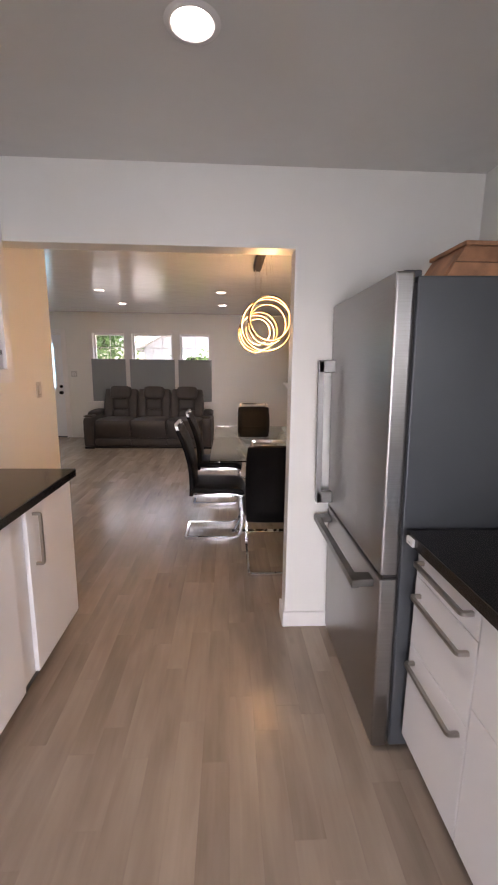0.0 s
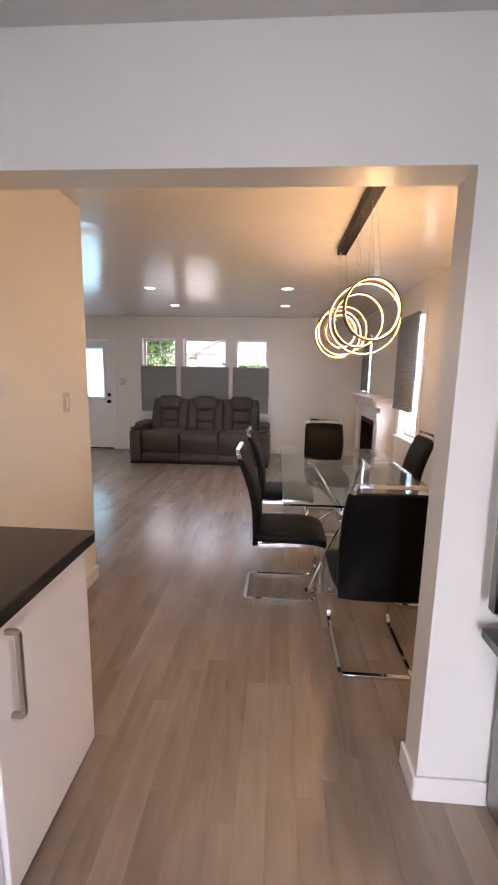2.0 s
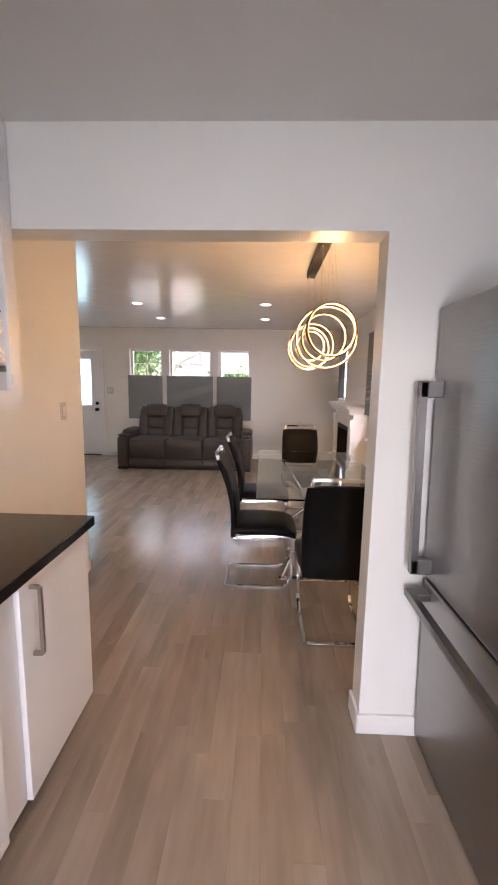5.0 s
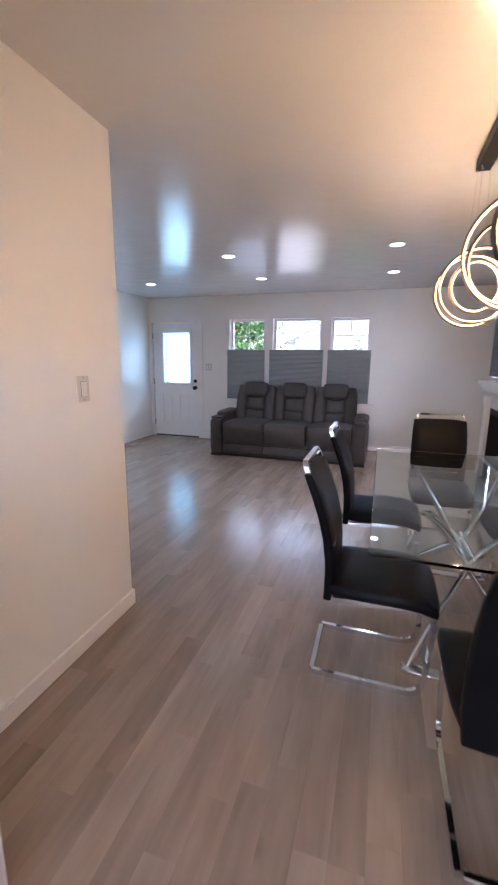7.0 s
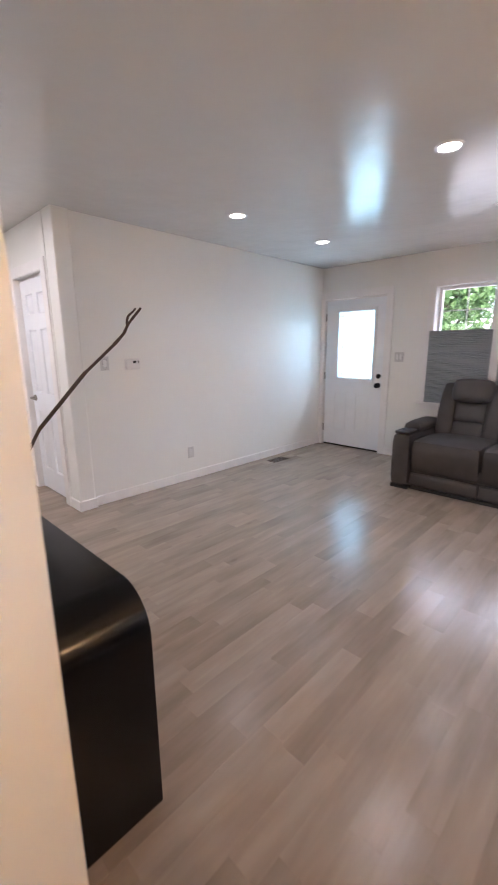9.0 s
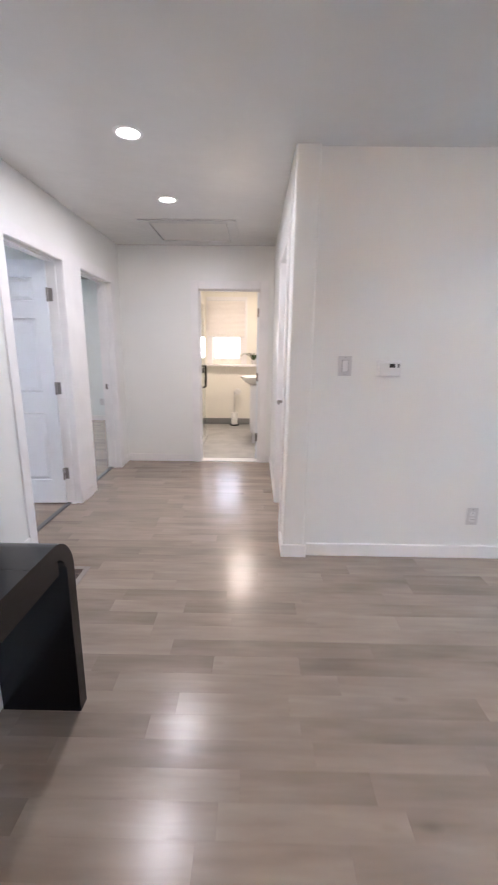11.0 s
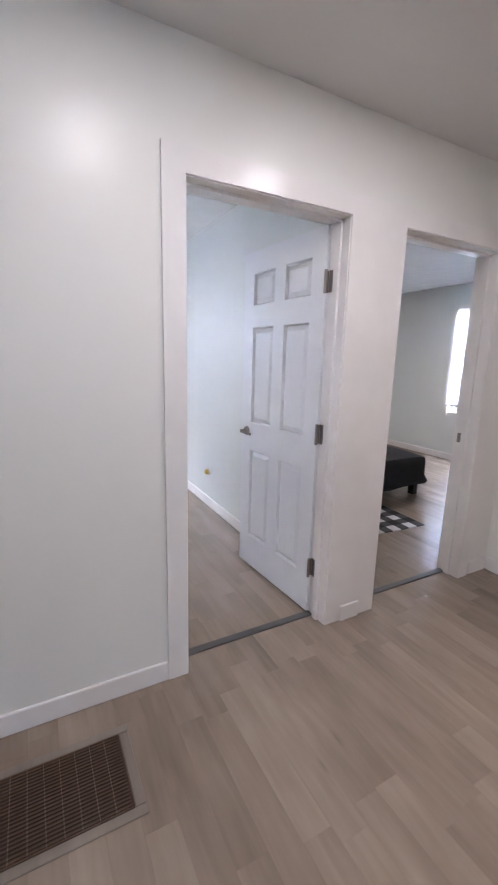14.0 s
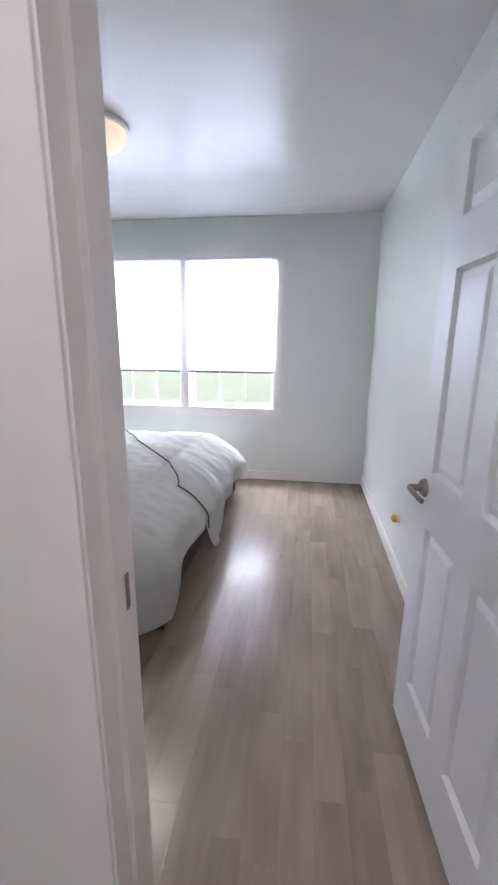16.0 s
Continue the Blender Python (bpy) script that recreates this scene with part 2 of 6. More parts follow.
LAMP_ON = emit("lamp_lens", (1.0, 0.97, 0.92), E_LENS)
RING_ON = emit("ring_light", (1.0, 0.42, 0.085), E_RING)
DOME_ON = emit("dome_light", (1.0, 0.76, 0.42), 0.20)
BRASS = simple("ring_bronze", (0.10, 0.075, 0.05), 0.35, metal=0.8)
GOLD = simple("yellow_brass", (0.75, 0.55, 0.12), 0.3, metal=0.5)
DUVET = simple("white_duvet", (0.78, 0.79, 0.76), 0.85, vary=0.03, bump=0.4, bump_scale=60)
PIPING = simple("grey_piping", (0.16, 0.15, 0.15), 0.8)
BEDWOOD = simple("dark_brown_bed_frame", (0.045, 0.027, 0.022), 0.5, vary=0.2, scale=8)
BLACK_CLOTH = simple("black_bedspread", (0.008, 0.008, 0.011), 0.9, vary=0.3, scale=14, bump=0.3, bump_scale=90)
CRATE = simple("crate_wood", (0.32, 0.15, 0.075), 0.55, vary=0.35, scale=14, bump=0.3, bump_scale=40)
BARK = simple("twig_bark", (0.07, 0.045, 0.035), 0.8, vary=0.3, scale=40, bump=0.6, bump_scale=90)
RUBBER = simple("grey_threshold", (0.075, 0.07, 0.067), 0.5)
CERAMIC = simple("white_ceramic", (0.82, 0.81, 0.79), 0.1, vary=0.02)
PAPER = simple("paper_roll", (0.80, 0.78, 0.75), 0.9)
BATHWALL = paint("bath_paint", (0.82, 0.79, 0.71), 0.4, 0.05)
TILE = simple("grey_stone_tile", (0.36, 0.35, 0.33), 0.3, vary=0.2, scale=5)
BRICK_RED = simple("firebrick", (0.17, 0.06, 0.045), 0.85, vary=0.35, scale=20, bump=0.5, bump_scale=60)
FIREBOX_DARK = simple("firebox_dark", (0.02, 0.016, 0.015), 0.9)
LEAF = shade_cloth("leaf_green", (0.12, 0.22, 0.075), 0.5)
BARK_TREE = simple("tree_bark", (0.10, 0.075, 0.055), 0.9, vary=0.3)
GRASS = simple("lawn", (0.075, 0.095, 0.052), 0.9, vary=0.3, scale=1.5)
CONCRETE = simple("pale_concrete", (0.62, 0.61, 0.60), 0.85, vary=0.12, scale=2)
SIDING = simple("pale_siding", (0.72, 0.70, 0.70), 0.7, vary=0.05)
PALE_ROOF = simple("pale_shingle_roof", (0.52, 0.49, 0.48), 0.9, vary=0.08)
ROOFING = simple("grey_roof", (0.14, 0.13, 0.13), 0.9, vary=0.2)
RUG_WHITE = simple("rug_white", (0.62, 0.61, 0.60), 0.95, vary=0.08, bump=0.5, bump_scale=120)
RUG_GREY = simple("rug_grey", (0.06, 0.06, 0.062), 0.95, vary=0.1, bump=0.5, bump_scale=120)
RUG_BLACK = simple("rug_black", (0.015, 0.015, 0.016), 0.95, vary=0.1, bump=0.5, bump_scale=120)


# ---- mesh helpers ----
def part(name, bm, mat, parent=None, label="", smooth=False):
    """Links a bmesh as one mesh object, under a thing or a part."""
    bmesh.ops.recalc_face_normals(bm, faces=bm.faces)
    me = bpy.data.meshes.new(name)
    bm.to_mesh(me)
    bm.free()
    me.materials.append(mat)
    if smooth:
        for f in me.polygons:
            f.use_smooth = True
        me.set_sharp_from_angle(angle=radians(40))
    ob = new(name, me)
    if parent is not None:
        ob.parent = parent
    if label:
        ob["label"] = label
    return ob


def thing(name, m, label, category, group="", kind=""):
    ob = new(name)
    ob.matrix_world = m
    ob.empty_display_size = 0.1
    return tagged(ob, label, category, group, kind)


def box(bm, x0, x1, y0, y1, z0, z1, bev=0.0, seg=2):
    """A box between two corners, with rounded edges."""
    r = bmesh.ops.create_cube(bm, size=1.0)
    vs = r["verts"]
    for v in vs:
        v.co = Vector((x0 + (v.co.x + 0.5) * (x1 - x0), y0 + (v.co.y + 0.5) * (y1 - y0), z0 + (v.co.z + 0.5) * (z1 - z0)))
    if bev:
        es = list({e for v in vs for e in v.link_edges})
        bmesh.ops.bevel(bm, geom=es, offset=bev, segments=seg, profile=0.5, affect='EDGES')
    return vs


def boxed(x0, x1, y0, y1, z0, z1, bev=0.0, seg=2):
    bm = bmesh.new()
    box(bm, x0, x1, y0, y1, z0, z1, bev, seg)
    return bm


def cyl(bm, p, q, r0, r1=None, n=16):
    """A capped rod from p to q."""
    r1 = r0 if r1 is None else r1
    p, q = Vector(p), Vector(q)
    m = Matrix.Translation((p + q) / 2) @ (q - p).to_track_quat('Z', 'Y').to_matrix().to_4x4()
    bmesh.ops.create_cone(bm, cap_ends=True, segments=n, radius1=r0, radius2=r1, depth=(q - p).length, matrix=m)


def rod(p, q, r0, r1=None, n=16):
    bm = bmesh.new()
    cyl(bm, p, q, r0, r1, n)
    return bm


def fillet(pts, r, n=5):
    """Rounds the inner corners of a polyline."""
    pts = [Vector(p) for p in pts]
    out = [pts[0]]
    for a, b, c in zip(pts, pts[1:], pts[2:]):
        d0, d1 = (a - b), (c - b)
        k = min(r, d0.length * 0.45, d1.length * 0.45)
        s, e = b + d0.normalized() * k, b + d1.normalized() * k
        for i in range(n + 1):
            t = i / n
            out.append(s * (1 - t) ** 2 + b * 2 * t * (1 - t) + e * t * t)
    out.append(pts[-1])
    return out


def sweep(bm, pts, w, h, n=4, up=(0, 0, 1), closed=False):
    """A bar of section w x h (n sides; 4 is flat) along a line."""
    pts = [Vector(p) for p in pts]
    up = Vector(up)
    rings = []
    k = len(pts)
    for i, p in enumerate(pts):
        a = pts[(i - 1) % k] if closed or i else p
        b = pts[(i + 1) % k] if closed or i < k - 1 else p
        d = (b - a).normalized()
        s = d.cross(up)
        s = s.normalized() if s.length > 1e-4 else Vector((1, 0, 0))
        u = s.cross(d).normalized()
        ring = []
        for j in range(n):
            if n == 4:
                cx, cy = ((-0.5, -0.5), (0.5, -0.5), (0.5, 0.5), (-0.5, 0.5))[j]
            else:
                cx, cy = 0.5 * math.cos(2 * math.pi * j / n), 0.5 * math.sin(2 * math.pi * j / n)
            ring.append(bm.verts.new(p + s * cx * w + u * cy * h))
        rings.append(ring)
    m = k if closed else k - 1
    for i in range(m):
        r0, r1 = rings[i], rings[(i + 1) % k]
        for j in range(n):
            bm.faces.new((r0[j], r0[(j + 1) % n], r1[(j + 1) % n], r1[j]))
    if not closed:
        bm.faces.new(rings[0][::-1])
        bm.faces.new(rings[-1])


def swept(pts, w, h, n=4, up=(0, 0, 1), closed=False):
    bm = bmesh.new()
    sweep(bm, pts, w, h, n, up, closed)
    return bm


def grid_block(bm, axis, u0, u1, z0, z1, d0, d1, holes):
    """An upright slab from u0 to u1 and z0 to z1, d0 to d1 thick, with oblong holes (u0, u1, z0, z1) through it."""
    us = sorted({u0, u1, *[min(max(h[i], u0), u1) for h in holes for i in (0, 1)]})
    zs = sorted({z0, z1, *[min(max(h[i], z0), z1) for h in holes for i in (2, 3)]})

    def full(i, j):
        if not (0 <= i < len(us) - 1 and 0 <= j < len(zs) - 1):
            return False
        cu, cz = (us[i] + us[i + 1]) / 2, (zs[j] + zs[j + 1]) / 2
        return not any(h[0] < cu < h[1] and h[2] < cz < h[3] for h in holes)

    cache = {}

    def vert(u, d, z):
        key = (u, d, z)
        if key not in cache:
            cache[key] = bm.verts.new((u, d, z) if axis == 'x' else (d, u, z))
        return cache[key]

    for i in range(len(us) - 1):
        for j in range(len(zs) - 1):
            if not full(i, j):
                continue
            a, b, c, e = us[i], us[i + 1], zs[j], zs[j + 1]
            for d in (d0, d1):
                bm.faces.new([vert(a, d, c), vert(b, d, c), vert(b, d, e), vert(a, d, e)])
            for di, dj, p, q in ((-1, 0, (a, c), (a, e)), (1, 0, (b, c), (b, e)), (0, -1, (a, c), (b, c)), (0, 1, (a, e), (b, e))):
                if not full(i + di, j + dj):
                    bm.faces.new([vert(p[0], d0, p[1]), vert(q[0], d0, q[1]), vert(q[0], d1, q[1]), vert(p[0], d1, p[1])])


def slab(axis, u0, u1, z0, z1, d0, d1, holes=()):
    bm = bmesh.new()
    grid_block(bm, axis, u0, u1, z0, z1, d0, d1, holes)
    return bm


def structure(name, bm, mat, label, category):
    return tagged(part(name, bm, mat), label, category, kind="structure")


def lathe(bm, profile, n=24, m=Matrix()):
    """A turned body from (radius, height) pairs."""
    rings = []
    for r, z in profile:
        rings.append([bm.verts.new(m @ Vector((r * math.cos(2 * math.pi * i / n), r * math.sin(2 * math.pi * i / n), z))) for i in range(n)])
    for a, b in zip(rings, rings[1:]):
        for i in range(n):
            bm.faces.new((a[i], a[(i + 1) % n], b[(i + 1) % n], b[i]))
    if profile[0][0] > 1e-4:
        bm.faces.new(rings[0][::-1])
    if profile[-1][0] > 1e-4:
        bm.faces.new(rings[-1])


def cushion(bm, x0, x1, y0, y1, z0, z1, r=0.05, puff=0.015, seg=4, m=None):
    """A stuffed box: round edges, slightly bulging faces."""
    vs0 = set(bm.verts)
    r = min(r, 0.49 * min(x1 - x0, y1 - y0, z1 - z0))
    box(bm, x0, x1, y0, y1, z0, z1)
    es = [e for e in bm.edges if not (e.verts[0] in vs0)]
    bmesh.ops.subdivide_edges(bm, edges=es, cuts=5, use_grid_fill=True)
    c = Vector(((x0 + x1) / 2, (y0 + y1) / 2, (z0 + z1) / 2))
    h = Vector(((x1 - x0) / 2, (y1 - y0) / 2, (z1 - z0) / 2))
    for v in [v for v in bm.verts if v not in vs0]:
        d = v.co - c
        core = Vector([max(-h[i] + r, min(h[i] - r, d[i])) for i in range(3)])
        off = d - core
        if off.length > 1e-6:
            off = off.normalized() * r
        q = core + off
        f = [1 - (q[i] / h[i]) ** 2 for i in range(3)]
        q.x += math.copysign(puff, q.x) * f[1] * f[2] * (abs(q.x) / h.x) ** 2
        q.y += math.copysign(puff, q.y) * f[0] * f[2] * (abs(q.y) / h.y) ** 2
        q.z += math.copysign(puff, q.z) * f[0] * f[1] * (abs(q.z) / h.z) ** 2
        v.co = c + q
        if m is not None:
            v.co = m @ v.co


def cushioned(*a, **k):
    bm = bmesh.new()
    cushion(bm, *a, **k)
    return bm

# ---- large structure ----
H, HK, HB = 2.445, 2.377, 2.49
TOP = 2.56
XE = 1.30          # living room, east wall
YN = 8.635         # living room, north wall
XW = -4.215        # living room, west wall
YS = 3.25          # hall, south wall

# sub-floor under the planks, and ground outside
structure("floor", boxed(-10.4, 1.6, -3.0, 8.9, -0.2, -0.006), DARK, "grey-brown vinyl oak plank floor", "floor")
FLOOR_OB = bpy.data.objects["floor"]
structure("roof", boxed(-10.6, 2.2, -1.25, 9.2, 2.80, 2.95), ROOFING, "low grey house roof with eaves", "roof")
structure("ground", boxed(-400, 400, -400, 400, -0.5, -0.35), GRASS, "green lawn around the house", "ground")

structure("driveway", boxed(-6.0, 5.0, 9.3, 19.0, -0.349, -0.33), CONCRETE, "pale concrete driveway", "driveway")
structure("road", boxed(-60, 60, 22.0, 29.0, -0.349, -0.34), CONCRETE, "pale grey street", "road")

door1 = (-5.076, -4.308, -0.1, 2.02)
door2 = (-6.185, -5.416, -0.1, 2.02)
structure("wall_hall_south", slab('x', -9.32, -1.57, -0.1, TOP, YS - 0.12, YS, [door1, door2]), WALL, "white painted wall with two door openings", "wall")
structure("wall_console", slab('x', -3.13, -1.45, -0.1, TOP, 3.69, 3.81), WALL, "white painted wall behind the console table", "wall")
structure("wall_return", slab('y', YS, 3.69, -0.1, TOP, -3.13, -3.01), WALL, "short white painted return wall", "wall")
structure("wall_kitchen_west", slab('y', -2.6, 3.69, -0.1, TOP, -1.57, -1.45), WALL, "white painted wall between kitchen and bedroom", "wall")
structure("wall_kitchen_header", slab('x', -1.45, 1.42, -0.1, TOP, 2.416, 2.54, [(-1.46, 0.315, -0.2, 2.02)]), WALL, "white painted wall with a wide opening", "wall")
structure("wall_kitchen_east", slab('y', -2.6, 2.416, -0.1, TOP, 1.22, 1.42, [(-0.9, 0.3, 1.15, 2.05)]), WALL, "white painted kitchen wall with an added, unseen window", "wall")
# the back door opening is assumed, to let low light in
structure("wall_kitchen_south", slab('x', -1.57, 1.42, -0.1, TOP, -2.72, -2.6, [(-0.55, 0.35, 0.05, 2.05)]), WALL, "white painted kitchen wall with a glazed back door", "wall")
east_holes = [(5.60, 6.22, 0.76, 2.1), (7.98, 8.5, 1.2, 2.1)]
structure("wall_east", slab('y', 2.54, 8.8, -0.1, TOP, XE, XE + 0.14, east_holes), WALL, "white painted wall with two windows", "wall")
north_holes = [(-4.165, -3.255, -0.1, 2.035), (-2.66, -2.05, 0.74, 2.06), (-1.905, -1.115, 0.74, 2.06), (-0.965, -0.375, 0.74, 2.06)]
structure("wall_north", slab('x', -4.4, XE, -0.1, TOP, YN, YN + 0.16, north_holes), WALL, "white painted front wall with door and windows", "wall")
structure("wall_west", slab('y', 5.09, YN, -0.1, TOP, XW - 0.15, XW), WALL, "white painted wall", "wall")
structure("pilaster", boxed(-4.36, -4.186, 4.985, 5.125, -0.1, TOP, 0.012, 3), WALL, "white boxed wall end at the hall corner", "wall")
ndoor = (-5.17, -4.47, -0.1, 2.03)
structure("wall_hall_north", slab('x', -6.61, -4.365, -0.1, TOP, 4.985, 5.10, [ndoor]), WALL, "white painted hall wall", "wall")
bdoor = (4.138, 4.838, -0.1, 2.0)
structure("wall_hall_west", slab('y', YS, 4.985, -0.1, TOP, -6.61, -6.49, [bdoor]), WALL, "white painted hall wall with bathroom opening", "wall")
structure("closet_back", boxed(-5.4, -4.37, 5.55, 5.6, -0.1, TOP), WALL, "plain closet back wall", "wall")

# bedrooms
bed_holes = [(-4.30, -3.44, 0.74, 2.11), (-3.36, -2.50, 0.74, 2.11)]
structure("wall_bedroom_south", slab('x', -5.33, -1.45, -0.1, TOP, -0.40, -0.265, bed_holes), WALL_COOL, "pale green-white bedroom wall with window", "wall")
structure("wall_bedroom_west", slab('y', -0.265, 3.13, -0.1, TOP, -5.33, -5.21), WALL_COOL, "pale green-white bedroom wall", "wall")
structure("wall_bedroom_east", slab('y', -0.265, 3.13, -0.1, TOP, -1.66, -1.575), WALL_COOL, "pale green-white bedroom wall", "wall")
structure("wall_bedroom_lining", slab('x', -9.2, -1.66, -0.1, TOP, 3.115, 3.129, [door1, door2]), WALL_COOL, "pale green-white bedroom wall beside the doors", "wall")
structure("wall_small_room_west", slab('y', -0.8, 3.13, -0.1, TOP, -9.35, -9.2, [(0.86, 1.58, 0.70, 2.14)]), WALL_COOL, "pale blue-white bedroom wall with window", "wall")
structure("wall_small_room_south", slab('x', -9.35, -5.33, -0.1, TOP, -0.9, -0.8), WALL_COOL, "pale blue-white bedroom wall", "wall")
structure("wall_small_room_east", slab('y', -0.8, 3.115, -0.1, TOP, -5.345, -5.331), WALL_COOL, "pale blue-white bedroom wall", "wall")

# bathroom
structure("wall_bath_west", slab('y', 3.1, 5.4, -0.1, TOP, -9.15, -9.0, [(4.04, 4.54, 1.15, 2.10)]), BATHWALL, "cream bathroom wall with window", "wall")
structure("wall_bath_north", slab('x', -9.0, -6.61, -0.1, TOP, 5.28, 5.4), BATHWALL, "cream bathroom wall", "wall")
structure("wall_bath_south", slab('x', -9.0, -6.61, -0.1, TOP, 3.255, 3.30), BATHWALL, "cream bathroom wall", "wall")
structure("wall_bath_east", slab('y', 3.30, 5.28, -0.1, TOP, -6.625, -6.612, [bdoor]), BATHWALL, "cream bathroom wall beside the door", "wall")

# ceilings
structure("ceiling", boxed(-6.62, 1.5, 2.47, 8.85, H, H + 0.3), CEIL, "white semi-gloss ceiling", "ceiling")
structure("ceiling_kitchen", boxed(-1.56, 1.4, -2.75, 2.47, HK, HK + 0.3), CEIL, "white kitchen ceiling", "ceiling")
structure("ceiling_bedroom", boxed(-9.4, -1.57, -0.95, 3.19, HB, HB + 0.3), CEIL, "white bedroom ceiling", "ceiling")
structure("ceiling_bathroom", boxed(-9.2, -6.62, 3.2, 5.45, H, H + 0.3), BATHWALL, "cream bathroom ceiling", "ceiling")

# baseboards: 9 cm, rounded top
BB_H, BB_T = 0.092, 0.014


def baseboard(axis, u0, u1, face, out):
    bm = bmesh.new()
    d0, d1 = (face, face + BB_T * out) if out > 0 else (face - BB_T, face)
    if axis == 'x':
        box(bm, u0, u1, d0, d1, 0.0, BB_H, 0.0068, 3)
    else:
        box(bm, d0, d1, u0, u1, 0.0, BB_H, 0.0068, 3)
    return structure("baseboard", bm, TRIM, "white painted wooden baseboard", "baseboard")


baseboard('x', 0.302, 0.56, 2.416, -1)
baseboard('y', 2.404, 2.552, 0.315, -1)
baseboard('x', 0.32, XE, 2.54, 1)
baseboard('y', 2.56, YN, XE, -1)
baseboard('y', 2.56, 3.812, -1.45, 1)
baseboard('x', -3.13, -1.436, 3.81, 1)
baseboard('y', YS + 0.02, 3.812, -3.13, -1)
baseboard('x', -4.2205, -3.146, YS, 1)
baseboard('x', -5.30, -5.172, YS + 0.0145, 1)
baseboard('x', -6.476, -6.29, YS, 1)
baseboard('y', YS + 0.016, 4.045, -6.49, 1)
baseboard('y', 4.93, 4.97, -6.49, 1)
baseboard('y', 5.14, YN, XW, 1)
baseboard('y', 4.971, 5.138, -4.186, 1)
baseboard('x', -4.378, -4.178, 4.985, -1)
baseboard('x', -6.476, -5.27, 4.985, -1)
baseboard('x', -3.16, XE - 0.02, YN, -1)
baseboard('x', -5.19, -1.68, -0.265, 1)
baseboard('y', -0.25, 3.10, -5.21, 1)
baseboard('y', -0.25, 3.10, -1.66, -1)
baseboard('y', -0.78, 3.10, -9.2, 1)
baseboard('x', -9.18, -6.30, 3.115, -1)
baseboard('x', -9.18, -5.36, -0.8, 1)
structure("baseboard", boxed(-9.0, -8.985, 3.31, 5.27, 0, 0.11), GREYPLASTIC, "grey tile baseboard in the bathroom", "baseboard")


def casing(name, axis, u0, u1, top, face, out, w=0.087, floor_z=0.0, label="white painted flat door casing"):
    """Flat boards round a door opening on one side of a wall."""
    t = 0.014
    d0, d1 = (face, face + t) if out > 0 else (face - t, face)
    bm = bmesh.new()
    for a, b, c, e in ((u0 - w, u0, floor_z, top + w), (u1, u1 + w, floor_z, top + w), (u0 + 0.0005, u1 - 0.0005, top, top + w)):
        if axis == 'x':
            box(bm, a, b, d0, d1, c, e, 0.002, 1)
        else:
            box(bm, d0, d1, a, b, c, e, 0.002, 1)
    return structure(name, bm, TRIM, label, "door casing")


def jamb(name, axis, u0, u1, top, d0, d1, stop_at):
    """The lining of a door opening, with a stop strip."""
    bm = bmesh.new()
    t = 0.005
    for a, b, c, e in ((u0 - 0.002, u0 + t, 0, top), (u1 - t, u1 + 0.002, 0, top), (u0 + t, u1 - t, top - t, top + 0.002)):
        if axis == 'x':
            box(bm, a, b, d0, d1, c, e)
        else:
            box(bm, d0, d1, a, b, c, e)
    for a, b, c, e in ((u0 + t, u0 + t + 0.012, 0, top - t), (u1 - t - 0.012, u1 - t, 0, top - t), (u0 + t, u1 - t, top - t - 0.012, top - t)):
        if axis == 'x':
            box(bm, a, b, stop_at, stop_at + 0.035, c, e)
        else:
            box(bm, stop_at, stop_at + 0.035, a, b, c, e)
    return structure(name, bm, TRIM, "white painted door lining", "door frame")


structure("door_casing_1", slab('x', door2[0] - 0.087, door1[1] + 0.087, 0.0, 2.107, YS, YS + 0.014, [(d[0], d[1], -0.1, 2.02) for d in (door1, door2)]), TRIM, "white painted flat casing round two doors", "door casing")
jamb("door_frame_1", 'x', door1[0], door1[1], 2.02, 3.108, YS + 0.006, 3.172)
jamb("door_frame_2", 'x', door2[0], door2[1], 2.02, 3.108, YS + 0.006, 3.165)
casing("door_casing_3", 'y', bdoor[0], bdoor[1], 2.0, -6.49, 1)
jamb("door_frame_3", 'y', bdoor[0], bdoor[1], 2.0, -6.63, -6.485, -6.56)
casing("door_casing_4", 'x', ndoor[0], ndoor[1], 2.03, 4.985, -1)
jamb("door_frame_4", 'x', ndoor[0], ndoor[1], 2.03, 4.98, 5.105, 5.03)
casing("door_casing_5", 'x', -4.165, -3.255, 2.035, YN, -1, w=0.09)
jamb("door_frame_5", 'x', -4.165, -3.255, 2.035, YN - 0.006, YN + 0.16, YN + 0.07)
for d in (door1, door2):
    bm = bmesh.new()
    box(bm, d[0] + 0.005, d[1] - 0.005, 3.124, 3.166, 0.0, 0.010, 0.004)
    structure("threshold", bm, RUBBER, "grey rounded floor threshold strip", "threshold")
structure("threshold", boxed(-6.62, -6.487, bdoor[0] + 0.005, bdoor[1] - 0.005, 0.0, 0.014, 0.004), TRIM, "white stone bathroom threshold", "threshold")
structure("floor_bathroom", boxed(-9.0, -6.612, 3.3, 5.28, -0.006, 0.004), TILE, "light grey stone tile bathroom floor", "floor")


